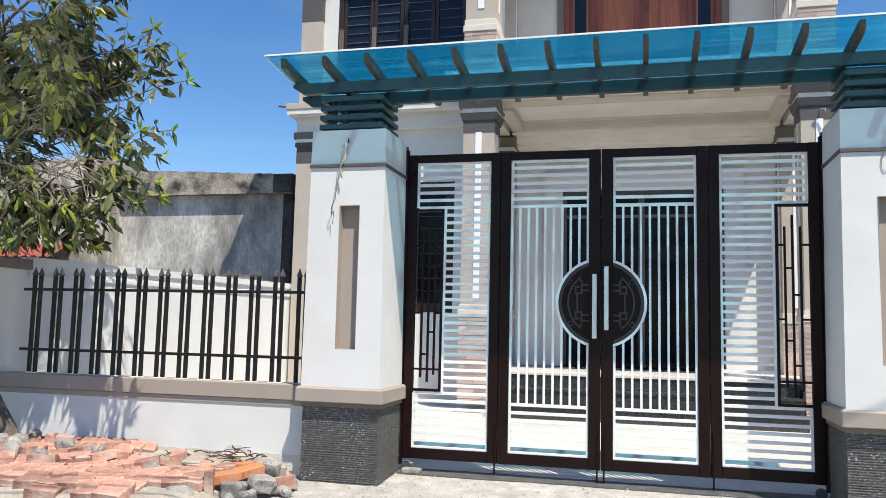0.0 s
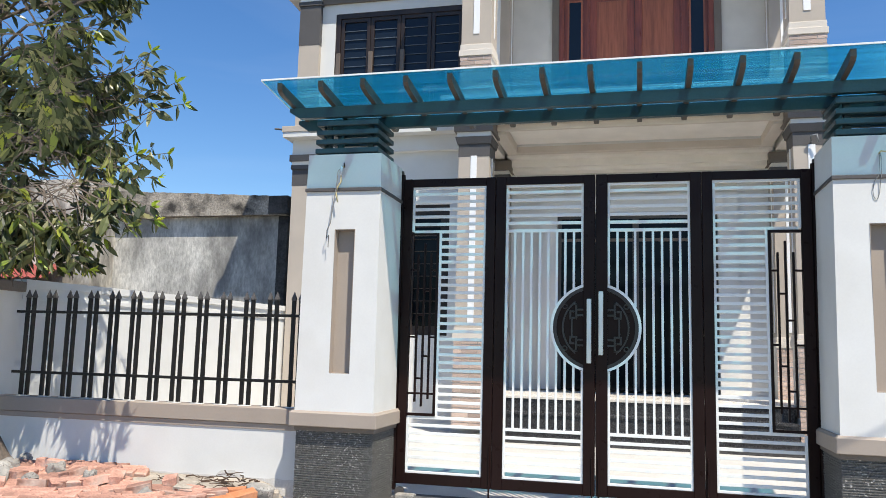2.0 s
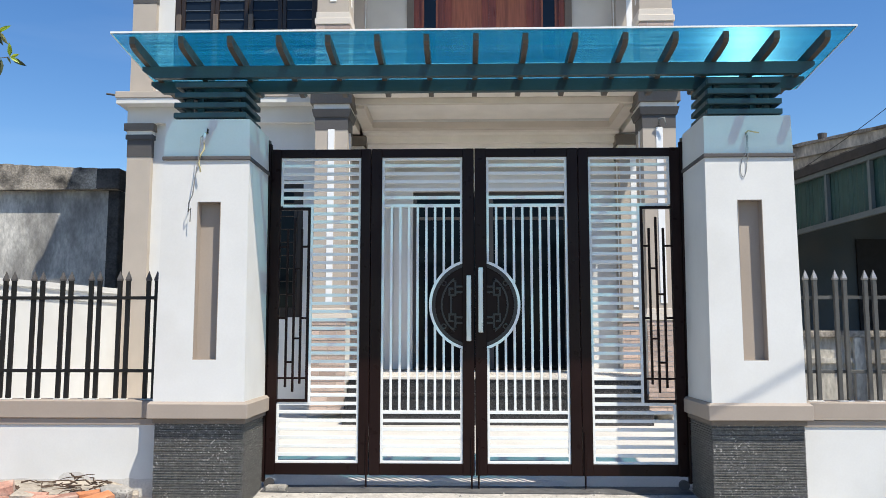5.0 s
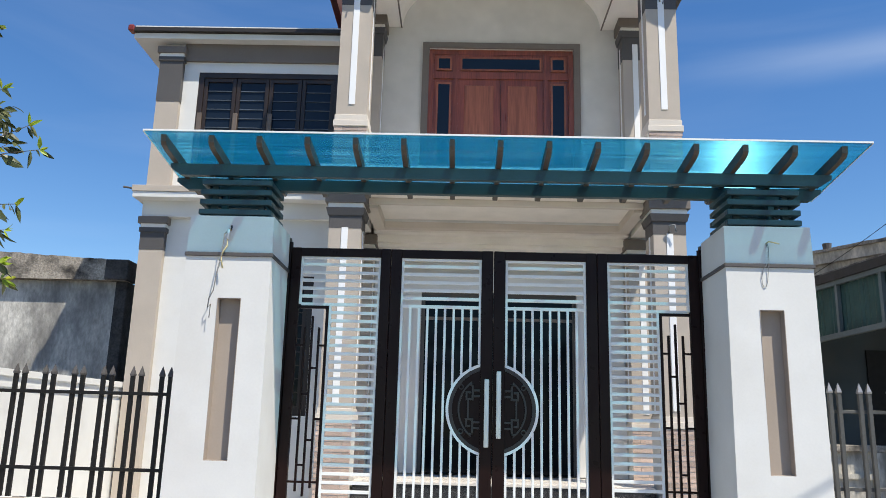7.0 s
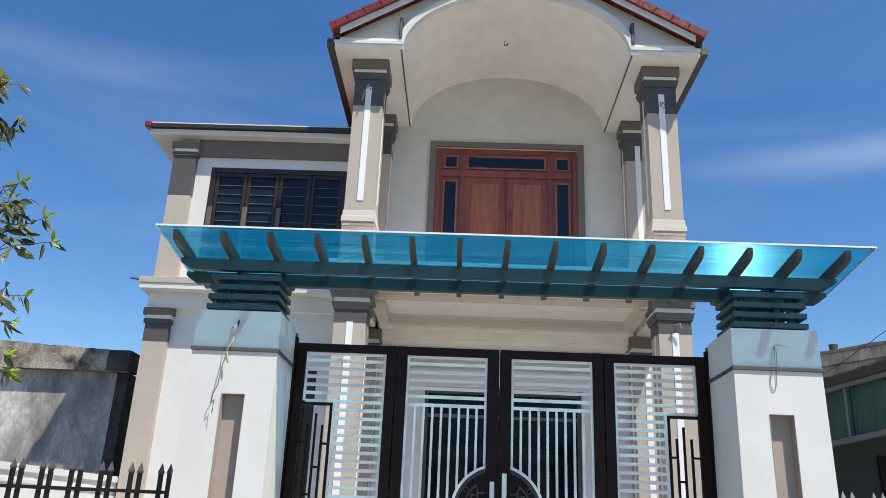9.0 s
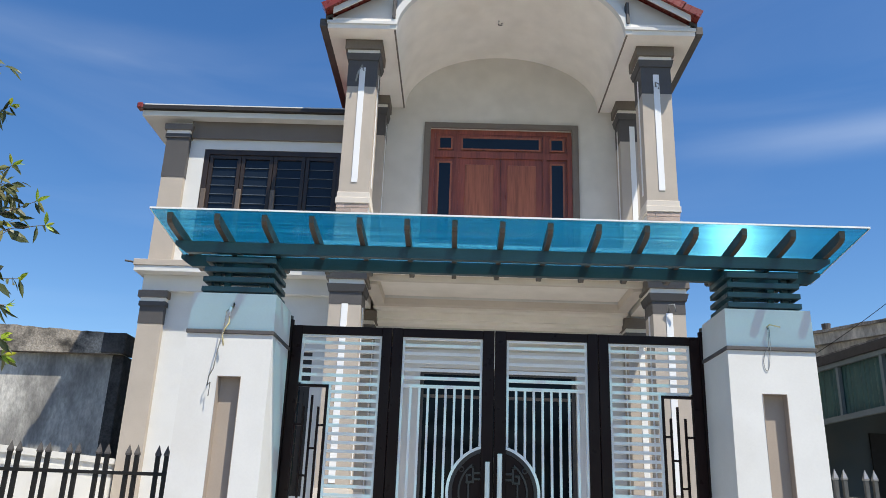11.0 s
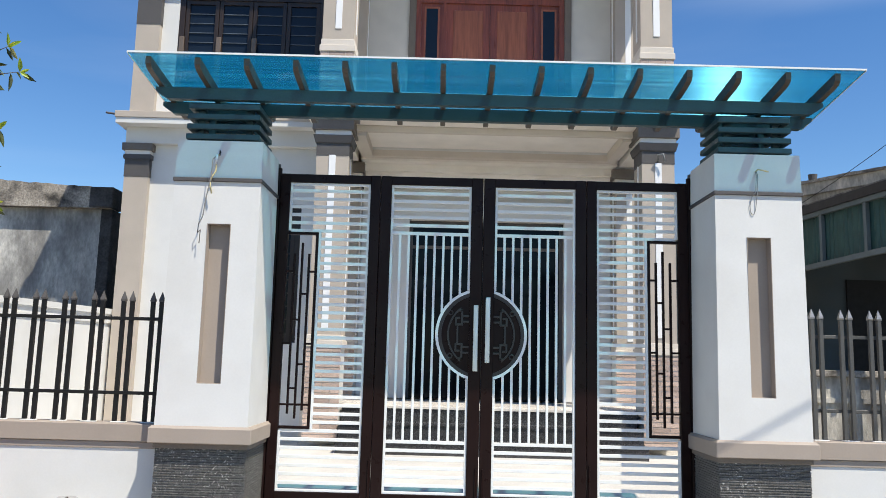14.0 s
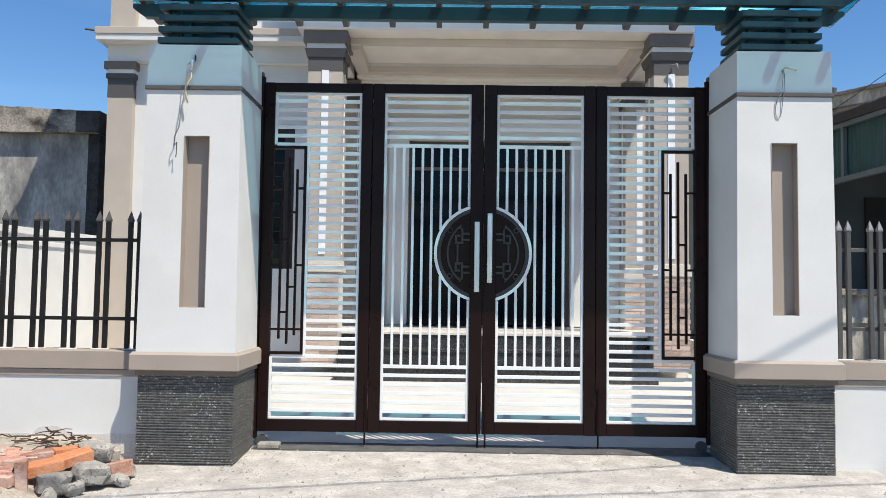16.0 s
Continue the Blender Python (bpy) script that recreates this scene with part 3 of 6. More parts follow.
def gate_canopy():
    c = thing("gate_canopy", "blue polycarbonate gate canopy on dark steel rafters", "gate canopy", (0, -0.4, 3.07))
    for sx in (-1, 1):
        cx = 2.20 * sx
        for k in range(4):
            z = 3.128 + 0.086 * k
            g = 0.008 * k
            w, d0, d1 = 0.305 - g * 0.3, -0.69, -0.22
            for nm, (a, b, cc, d) in (("slat", (cx - w, cx + w, d0, d0 + 0.05)), ("slat", (cx - w, cx + w, d1 - 0.05, d1)),
                                      ("slat", (cx - w, cx - w + 0.05, d0 + 0.05, d1 - 0.05)), ("slat", (cx + w - 0.05, cx + w, d0 + 0.05, d1 - 0.05))):
                part(nm, B(a, b, cc, d, z, z + 0.045, bevel=0.004), CANOPY_STEEL, c)
        for ax in (-0.2, 0.2):
            for ay in (-0.60, -0.31):
                part("upright", B(cx + ax - 0.025, cx + ax + 0.025, ay - 0.025, ay + 0.025, 3.11, 3.46), CANOPY_STEEL, c)
    for y, zb, half, hh in ((-0.64, 3.475, 2.79, 0.10), (-0.32, 3.445, 2.84, 0.105)):
        bm = bmesh.new()
        slab(bm, [(-half, zb + hh), (-half, zb + hh - 0.035), (-half + 0.10, zb), (half - 0.10, zb), (half, zb + hh - 0.035), (half, zb + hh)], y - 0.03, y + 0.03)
        part("beam", bm, CANOPY_STEEL, c, "long dark grey steel beam")
    # rafters, nose rounded, running back and down
    bm = bmesh.new()
    prof = []
    ya, yb = -1.0, 0.05
    for y in (ya, yb):
        prof.append((y, sheet_z(y) - 0.012))
    lower = [(yb, sheet_z(yb) - 0.07), (yb - 0.05, sheet_z(yb) - 0.098), (ya + 0.10, sheet_z(ya + 0.10) - 0.102), (ya + 0.03, sheet_z(ya + 0.03) - 0.092), (ya + 0.004, sheet_z(ya) - 0.07)]
    pts = prof + lower
    f = [bm.verts.new((-0.022, y, z)) for y, z in pts]
    b = [bm.verts.new((0.022, y, z)) for y, z in pts]
    bm.faces.new(f)
    bm.faces.new(b[::-1])
    for i in range(len(f)):
        j = (i + 1) % len(f)
        bm.faces.new((f[j], f[i], b[i], b[j]))
    me = mesh("rafter", bm, RAFTER_STEEL)
    for k in range(15):
        shared("rafter", me, c, (-2.745 + 5.50 * k / 14, 0, 0))
    bm = bmesh.new()
    x0, x1, y0, y1 = -2.895, 2.955, -1.055, 0.10
    n = 24
    rows = []
    for t in (0, 0.008):
        for y in (y0, y1):
            rows.append([bm.verts.new((x0 + (x1 - x0) * i / n, y, sheet_z(y) + t - 0.012)) for i in range(n + 1)])
    for i in range(n):
        bm.faces.new((rows[0][i], rows[1][i], rows[1][i + 1], rows[0][i + 1]))
        bm.faces.new((rows[2][i], rows[2][i + 1], rows[3][i + 1], rows[3][i]))
    ob = part("roof_sheet", bm, SHEET, c, "translucent blue twin-wall sheet")
    ob.data.materials.append(SKIN)
    for f in ob.data.polygons:
        f.material_index = 1 if f.index % 2 else 0
    bm = bmesh.new()
    for k in range(1, 140):
        y = y0 + (y1 - y0) * k / 140
        za = sheet_z(y) - 0.0115
        for i in range(8):
            xa, xb = x0 + (x1 - x0) * i / 8, x0 + (x1 - x0) * (i + 1) / 8
            bm.faces.new([bm.verts.new(p) for p in ((xa, y, za), (xb, y, za), (xb, y, za + 0.007), (xa, y, za + 0.007))])
    tagged(part("web", bm, WEB, ob, "clear webs inside the sheet"), kind="stuff")
    for nm, y in (("edge_strip", y0 - 0.004), ("edge_strip", y1 + 0.004)):
        part(nm, B(x0, x1, y - 0.004, y + 0.004, sheet_z(y) - 0.013, sheet_z(y) + 0.001), GATE_WHITE, c, "pale aluminium edge strip")
    for x in (x0, x1):
        bm = bmesh.new()
        for y in (y0, y1):
            for dx in (-0.004, 0.004):
                for dz in (-0.013, 0.001):
                    bm.verts.new((x + dx, y, sheet_z(y) + dz))
        bmesh.ops.convex_hull(bm, input=bm.verts[:])
        part("edge_strip", bm, GATE_WHITE, c)


gate_canopy()


# ---- gate ----
PITCH = 0.0733
ZB, ZT = 0.22, 2.932


def row(k):
    return ZB + PITCH * k


SLAT_CACHE = {}


def bar(parent, name, x0, x1, z0, z1, mat, depth=0.026, y=0.0):
    key = (round(x1 - x0, 3), round(z1 - z0, 3), depth, mat.name)
    if key not in SLAT_CACHE:
        w, h = (x1 - x0) / 2, (z1 - z0) / 2
        SLAT_CACHE[key] = mesh(name, B(-w, w, -depth / 2, depth / 2, -h, h, bevel=0.002), mat)
    return shared(name, SLAT_CACHE[key], parent, ((x0 + x1) / 2, y, (z0 + z1) / 2))


def dark_frame(leaf, fx0, fx1, wx0, wx1):
    """Brown stiles and rails round the white field."""
    for a, b in ((fx0, wx0), (wx1, fx1)):
        part("stile", B(a, b, -0.03, 0.03, 0.122, 3.01, bevel=0.004), GATE_BROWN, leaf)
    part("rail", B(wx0, wx1, -0.029, 0.029, ZT, 3.008, bevel=0.003), GATE_BROWN, leaf)
    part("rail", B(wx0, wx1, -0.029, 0.029, 0.124, ZB, bevel=0.003), GATE_BROWN, leaf)


def outer_leaf(s):
    x = lambda a: a * s
    leaf = thing("gate_leaf", "dark brown steel gate leaf with white slats and lattice notch", "gate", (1.38 * s, 0, 0.09), "gate leaves")
    lo, hi = sorted((x(0.932), x(1.835)))
    wlo, whi = sorted((x(1.022), x(1.75)))
    dark_frame(leaf, lo, hi, wlo, whi)
    t = 0.022
    notch = 1.475
    nl, nh = sorted((x(notch), x(1.75)))
    zl, zh = row(7), row(31)
    sl, sh = sorted((x(1.022), x(notch)))
    # white border
    bar(leaf, "slat", wlo, whi, ZT - t, ZT, GATE_WHITE)
    bar(leaf, "slat", wlo, whi, ZB, ZB + t, GATE_WHITE)
    a, b = sorted((x(1.022), x(1.022 + t)))
    bar(leaf, "border", a, b, ZB + t, ZT - t, GATE_WHITE)
    a, b = sorted((x(notch - t), x(notch)))
    bar(leaf, "border", a, b, zl, zh, GATE_WHITE)
    a, b = sorted((x(1.75 - t), x(1.75)))
    bar(leaf, "border", a, b, ZB + t, zl, GATE_WHITE)
    bar(leaf, "border", a, b, zh, ZT - t, GATE_WHITE)
    for k in range(1, 37):
        z = row(k)
        if k <= 7 or k >= 31:
            a, b = sorted((x(1.022 + t), x(1.75 - t)))
        else:
            a, b = sorted((x(1.022 + t), x(notch - t)))
        bar(leaf, "slat", a, b, z - 0.014, z + 0.014, GATE_WHITE, 0.022)
    # dark lattice in the notch
    e = 0.024
    bar(leaf, "lattice_frame", nl, nh, zh - 0.014 - e, zh - 0.014, GATE_BROWN, 0.04)
    bar(leaf, "lattice_frame", nl, nh, zl + 0.014, zl + 0.014 + e, GATE_BROWN, 0.04)
    a, b = sorted((x(notch), x(notch + e)))
    bar(leaf, "lattice_frame", a, b, zl + 0.014 + e, zh - 0.014 - e, GATE_BROWN, 0.04)
    top = zh - 0.04
    uprights = ((1.553, top - 0.17, zl + 0.17), (1.615, top - 0.07, zl + 0.10), (1.68, top - 0.17, zl + 0.14))
    for ux, zt_, zb_ in uprights:
        bar(leaf, "lattice_bar", x(ux) - 0.009, x(ux) + 0.009, zb_, zt_, GATE_BROWN, 0.03)
    for ua, ub, z in ((1.499, 1.544, top - 0.33), (1.499, 1.544, top - 0.97), (1.499, 1.544, zl + 0.22), (1.562, 1.606, top - 0.53), (1.562, 1.606, top - 1.15),
                      (1.624, 1.671, top - 0.76), (1.624, 1.671, zl + 0.36), (1.689, 1.75, top - 0.33), (1.689, 1.75, top - 0.97), (1.689, 1.75, zl + 0.22),
                      (1.562, 1.606, zl + 0.22), (1.624, 1.671, zl + 0.22)):
        a, b = sorted((x(ua), x(ub)))
        bar(leaf, "lattice_bar", a, b, z - 0.009, z + 0.009, GATE_BROWN, 0.03)
    # hinge post and hook at the pillar side
    part("hinge_post", rod(bmesh.new(), (x(1.862), 0.0, 0.06), (x(1.862), 0.0, 3.06), 0.026, n=10), GATE_BROWN, leaf)
    part("hinge_hook", tube(bmesh.new(), [(x(1.862), 0.0, 3.05), (x(1.862), -0.01, 3.085), (x(1.90), -0.03, 3.095), (x(1.94), -0.06, 3.07)], 0.016, 6), CHARCOAL, leaf)
    part("drop_bolt", rod(bmesh.new(), (x(0.95), -0.035, 0.02), (x(0.95), -0.035, 0.5), 0.008, n=6), GATE_BROWN, leaf)
    part("caster", rod(bmesh.new(), (x(1.80), -0.018, 0.045), (x(1.80), 0.018, 0.045), 0.045, n=14), CHARCOAL, leaf)


RING_Z, RING_R = 1.60, 0.405


def inner_leaf(s):
    x = lambda a: a * s
    leaf = thing("gate_leaf", "brown steel gate leaf with white bars and half medallion", "gate", (0.47 * s, 0, 0.09), "gate leaves")
    lo, hi = sorted((x(0.004), x(0.928)))
    wi, wo = 0.107, 0.832
    wlo, whi = sorted((x(wi), x(wo)))
    dark_frame(leaf, lo, hi, wlo, whi)
    t = 0.022
    bar(leaf, "slat", wlo, whi, ZT - t, ZT, GATE_WHITE)
    bar(leaf, "slat", wlo, whi, ZB, ZB + t, GATE_WHITE)
    a, b = sorted((x(wo - t), x(wo)))
    bar(leaf, "border", a, b, ZB + t, ZT - t, GATE_WHITE)
    a, b = sorted((x(wi), x(wi + t)))
    dz = math.sqrt(RING_R ** 2 - wi ** 2)
    bar(leaf, "border", a, b, RING_Z + dz, ZT - t, GATE_WHITE)
    bar(leaf, "border", a, b, ZB + t, RING_Z - dz, GATE_WHITE)
    a, b = sorted((x(wi + t), x(wo - t)))
    for k in (*range(1, 7), *range(31, 37)):
        bar(leaf, "slat", a, b, row(k) - 0.014, row(k) + 0.014, GATE_WHITE, 0.022)
    n = 9
    for i in range(1, n):
        bx = wi + t / 2 + (wo - wi - t) * i / n
        z0, z1 = row(6) + 0.014, row(31) - 0.014
        a, b = x(bx) - 0.0105, x(bx) + 0.0105
        if bx < RING_R - 0.01:
            d = math.sqrt(RING_R ** 2 - bx ** 2)
            bar(leaf, "bar", a, b, RING_Z + d - 0.01, z1, GATE_WHITE, 0.022)
            bar(leaf, "bar", a, b, z0, RING_Z - d + 0.01, GATE_WHITE, 0.022)
        else:
            bar(leaf, "bar", a, b, z0, z1, GATE_WHITE, 0.022)
    # ring
    def arc(r0, r1, y0, y1, x_min, steps=40):
        bm = bmesh.new()
        a0 = math.acos(x_min / r1)
        ring = []
        for i in range(steps + 1):
            a = -a0 + 2 * a0 * i / steps
            ring.append([bm.verts.new((x(max(r * math.cos(a), x_min)), y, RING_Z + r * math.sin(a))) for r, y in ((r0, y0), (r1, y0), (r1, y1), (r0, y1))])
        for p, q in zip(ring, ring[1:]):
            for i in range(4):
                j = (i + 1) % 4
                bm.faces.new((p[i], p[j], q[j], q[i]))
        bm.faces.new(ring[0])
        bm.faces.new(ring[-1][::-1])
        return bm
    part("ring", arc(RING_R - 0.024, RING_R, -0.02, 0.02, wi), GATE_WHITE, leaf, "white half ring")
    med = part("medallion", arc(0.0, RING_R - 0.024, -0.008, 0.008, wi), GATE_BROWN, leaf, "dark half-round cast panel with fret ornament")
    part("medallion_rim", arc(RING_R - 0.055, RING_R - 0.024, -0.018, 0.014, wi), ORNAMENT, med)
    part("medallion_arc", arc(0.285, 0.30, -0.02, -0.008, 0.18, 24), ORNAMENT, med)
    def fret(x0, x1, z0, z1):
        a, b = sorted((x(x0), x(x1)))
        part("fret", B(a - 0.003, b + 0.003, -0.023, -0.008, RING_Z + z0 - 0.003, RING_Z + z1 + 0.003, bevel=0.002), ORNAMENT, med)
    for m_ in (1, -1):
        z = lambda v: v * m_
        for q in ((0.107, 0.165, 0.155, 0.167), (0.107, 0.165, 0.105, 0.117), (0.165, 0.177, 0.080, 0.215), (0.177, 0.23, 0.080, 0.092), (0.218, 0.23, 0.092, 0.15),
                  (0.19, 0.218, 0.138, 0.15), (0.165, 0.20, 0.205, 0.217)):
            a, b = sorted((z(q[2]), z(q[3])))
            fret(q[0], q[1], a, b)
        bm = bmesh.new()
        for i in range(14):
            a0, a1 = i * math.tau / 14, (i + 1) * math.tau / 14
            rod(bm, (x(0.272 + 0.02 * math.cos(a0)), -0.014, RING_Z + z(0.19) + 0.02 * math.sin(a0)), (x(0.272 + 0.02 * math.cos(a1)), -0.014, RING_Z + z(0.19) + 0.02 * math.sin(a1)), 0.006, n=5, cap=False)
        part("boss", bm, ORNAMENT, med)
    fret(0.205, 0.215, -0.08, 0.08)
    # long pull handle on two stubs
    z0, z1 = (1.28, 1.855) if s < 0 else (1.355, 1.925)
    hx = x(0.052)
    h = part("handle", B(hx - 0.021, hx + 0.021, -0.105, -0.08, z0, z1, bevel=0.004), STEEL, leaf, "long brushed steel pull handle")
    for z in (z0 + 0.08, z1 - 0.08):
        part("stub", rod(bmesh.new(), (hx, -0.082, z), (hx, -0.028, z), 0.009, n=8), STEEL, h)
    part("drop_bolt", rod(bmesh.new(), (x(0.03), -0.035, 0.015), (x(0.03), -0.035, 0.45), 0.008, n=6), GATE_BROWN, leaf)


for s_ in (-1, 1):
    outer_leaf(s_)
    inner_leaf(s_)


# ---- front fences ----
def fence(x_near, x_far, name_label, ref_mat, n_pairs, pitch, mat, rail_y=-0.43):
    f = thing("metal_fence", name_label, "fence", ((x_near + x_far) / 2, -0.40, 0.80), "front fences")
    bm = B(-0.0165, 0.0165, -0.0165, 0.0165, 0.805, 1.79, bevel=0.002)
    me = mesh("picket", bm, mat)
    bm = frustum(bmesh.new(), 0, 0, 1.79, 1.803, 0.019, 0.019, 0.021, 0.021)
    frustum(bm, 0, 0, 1.803, 1.875, 0.0205, 0.0205, 0.001, 0.001)
    tip = mesh("spear_tip", bm, ref_mat)
    foot = mesh("foot_plate", B(-0.062, 0.062, -0.03, 0.024, 0.794, 0.803, bevel=0.003), WHITE)
    d = 1 if x_far > x_near else -1
    for k in range(n_pairs):
        for o in (-0.036, 0.036):
            x = x_near + d * pitch * k + o
            p = shared("picket", me, f, (x, -0.40, 0))
            t = shared("spear_tip", tip, f, (x, -0.40, 0))
            t.parent = p
            t.matrix_parent_inverse = Matrix.Translation((x, -0.40, 0)).inverted()
        shared("foot_plate", foot, f, (x_near + d * pitch * k, -0.40, 0))
    a, b = sorted((x_near - d * 0.07, x_far))
    for z in (1.645, 1.035):
        part("rail", B(a, b, rail_y, rail_y + 0.019, z - 0.014, z + 0.014, bevel=0.002), mat, f)
    return f


fence(-2.735, -5.84, "black steel picket fence with spear tips on a low wall", CHARCOAL, 13, 0.2465, BLACK_STEEL)
fence(2.78, 6.20, "grey-black steel picket fence with silvery spear tips on a low wall", TIP_GREY, 14, 0.2433, FENCE_GREY, -0.389)


def fence_wall(name, x0, x1):
    structure(name, B(x0, x1, -0.497, -0.30, -0.1, 0.60), WHITE, "low white rendered fence wall", "wall")
    tagged(part("trim_lower_" + name[-4:].strip("_"), B(x0, x1, -0.507, -0.29, 0.60, 0.652, bevel=0.003), TAUPE), "taupe moulding under the coping", "trim", kind="structure")
    bm = B(x0, x1, -0.525, -0.265, 0.655, 0.795, bevel=0.005)
    tagged(part("trim_coping_" + name[-4:].strip("_"), bm, TAUPE), "taupe painted coping of the fence wall", "trim", kind="structure")


fence_wall("wall_front_west", -6.0, -2.583)
fence_wall("wall_front_east", 2.583, 6.6)
bm = box(bmesh.new(), -6.42, -6.0, -0.62, -0.22, -0.1, 1.86)
structure("wall_end_pier", bm, WHITE, "white rendered end pier of the fence", "pier")
structure("trim_pier_cap", B(-6.46, -5.96, -0.66, -0.18, 1.86, 1.97, bevel=0.008), TAUPE_DARK, "dark coping stone on the end pier", "trim")


def along(a, b, off0, off1, z0, z1):
    """A solid between two plan points, from off0 to off1 on its left."""
    a, b = Vector((*a, 0)), Vector((*b, 0))
    d = (b - a).normalized()
    nl = Vector((-d.y, d.x, 0))
    bm = bmesh.new()
    for p in (a, b):
        for o in (off0, off1):
            for z in (z0, z1):
                q = p + nl * o
                bm.verts.new((q.x, q.y, z))
    bmesh.ops.convex_hull(bm, input=bm.verts[:])
    return bm


WA, WB = (-6.0, -0.22), (-5.20, 4.60)
structure("wall_side_west", along(WA, WB, 0, 0.13, -0.1, 1.92), WHITE, "long white rendered side boundary wall", "wall")
structure("trim_side_west", along((-6.0, -0.18), WB, -0.03, 0.16, 1.92, 2.0), WHITE, "white coping of the side boundary wall", "trim")
structure("trim_side_west_band", along((-6.0, -0.2), WB, -0.022, 0.0, 1.79, 1.835), WHITE, "white raised band along the side wall", "trim")


# ---- the house ----
HX = 0.33
house = thing("house", "new two-storey house in beige and cream with charcoal capitals", "house", (HX, 8, 0.1))


def column(cx, yf, z_floor, z_brick, z_mould, z_dark, z_top, strip_top, strip_bottom, w=0.45):
    """A square column: brick base, mouldings, beige shaft with a white strip, charcoal capital."""
    col = part("column", B(cx - w / 2, cx + w / 2, yf, yf + w, z_brick, z_dark), BEIGE, house, "square beige column")
    h = w / 2
    # brick-clad base
    part("base_core", B(cx - h - 0.002, cx + h + 0.002, yf - 0.006, yf + w + 0.002, z_floor, z_brick), GREY_WALL, col)
    me = CLAD
    rows = int((z_brick - z_floor) / 0.065)
    for r in range(rows):
        z = z_floor + 0.004 + r * (z_brick - z_floor) / rows
        off = 0.5 * (r % 2)
        for i in range(3):
            a = max(-h - 0.012, -h - 0.012 + (i - off) * 0.237)
            b = min(h + 0.012, -h - 0.012 + (i + 1 - off) * 0.237 - 0.008)
            if b - a > 0.03:
                shared("brick", me, col, (cx + (a + b) / 2, yf - 0.007, z + 0.028), (0, 0, 0), (b - a, 0.018, 0.055))
    bm = box(bmesh.new(), cx - h - 0.03, cx + h + 0.03, yf - 0.03, yf + w + 0.03, z_brick, z_brick + 0.09, bevel=0.005)
    box(bm, cx - h - 0.014, cx + h + 0.014, yf - 0.014, yf + w + 0.014, z_brick + 0.092, z_mould, bevel=0.004)
    part("base_moulding", bm, MOULDING, col, "light taupe moulded ring")
    part("capital", B(cx - h - 0.004, cx + h + 0.004, yf - 0.004, yf + w + 0.004, z_dark, z_top - 0.28), CHARCOAL, col, "charcoal painted capital")
    part("capital_step", frustum(bmesh.new(), cx, yf + h, z_top - 0.34, z_top - 0.235, h + 0.022, h + 0.022, h + 0.05, h + 0.05), CHARCOAL, col)
    part("capital_ring", B(cx - h - 0.025, cx + h + 0.025, yf - 0.025, yf + w + 0.025, z_top - 0.235, z_top - 0.165), CREAM, col, "pale ring")
    part("capital_top", B(cx - h - 0.065, cx + h + 0.065, yf - 0.065, yf + w + 0.065, z_top - 0.165, z_top, bevel=0.006), TAUPE_DARK, col)
    part("strip", B(cx - 0.045, cx + 0.045, yf - 0.010, yf + 0.01, strip_bottom, strip_top), GLOSS_WHITE, col, "glossy white vertical strip")
    for sx in (-1, 1):
        part("strip", B(cx + sx * (h + 0.008), cx + sx * (h - 0.01), yf + h - 0.03, yf + h + 0.03, strip_bottom, strip_top), GLOSS_WHITE, col)
    return col


CLAD = mesh("brick", B(-0.5, 0.5, -0.5, 0.5, -0.5, 0.5), BRICK_CLAD)
CXL, CXR = -1.935, 2.595
for cx in (CXL, CXR):
    column(cx, 3.69, 4.98, 5.68, 5.86, 7.62, 8.42, 7.95, 6.02)
    column(cx, 3.69, 0.3, 1.52, 1.68, 4.16, 4.685, 4.17, 1.75)
    column(cx, 5.42, 4.98, 5.68, 5.86, 7.66, 8.42, 7.95, 6.02, 0.42)
    column(cx, 5.42, 0.55, 1.52, 1.68, 4.16, 4.50, 4.10, 1.75, 0.42)

# main walls
DX0, DX1 = -0.93, 1.60
wall = part("wall", wall_with(-2.15, 2.82, 5.80, 6.02, 0.5, 10.3, [(DX0, DX1, 0.62, 3.66), (DX0, DX1, 4.95, 8.02)]), GREY_WALL, house, "pale grey rendered wall")
part("wall", B(-2.15, -1.95, 6.02, 12, 0.0, 8.4), BEIGE, house)
part("wall", B(2.62, 2.82, 6.02, 12, 0.0, 8.4), BEIGE, house)
part("wall", B(-5.1, 2.82, 12, 12.2, 0.0, 8.4), BEIGE, house)
# wing wall with its two windows
WX0, WX1 = -4.55, -2.28
GW = (-4.35, -2.50, 1.58, 3.64)
part("wall", wall_with(-5.12, -1.98, 4.62, 4.84, 0.0, 7.40, [(WX0, WX1, 5.25, 6.93), GW]), WHITE, house, "white rendered wing wall")
part("wall", B(-5.12, -4.9, 4.84, 12, 0.0, 7.40), BEIGE, house)
part("wall", B(-2.2, -1.98, 4.845, 5.80, 0.0, 8.40), GREY_WALL, house)
part("frieze", B(-4.80, -2.0, 4.57, 4.62, 7.10, 7.40), TAUPE_DARK, house, "dark taupe frieze under the eave")
# porch floors, ceiling and beams
part("porch_ceiling", B(-1.7, 2.36, 3.94, 5.42, 4.69, 4.78), CREAM, house, "cream plastered porch ceiling")
for y0, y1, z0, z1 in ((5.28, 5.8, 4.52, 4.689), (5.46, 5.8, 4.40, 4.519), (5.55, 5.8, 4.34, 4.399)):
    part("cornice", B(-1.71, 2.37, y0, y1, z0, z1, bevel=0.003), CREAM, house, "stepped cream cornice")
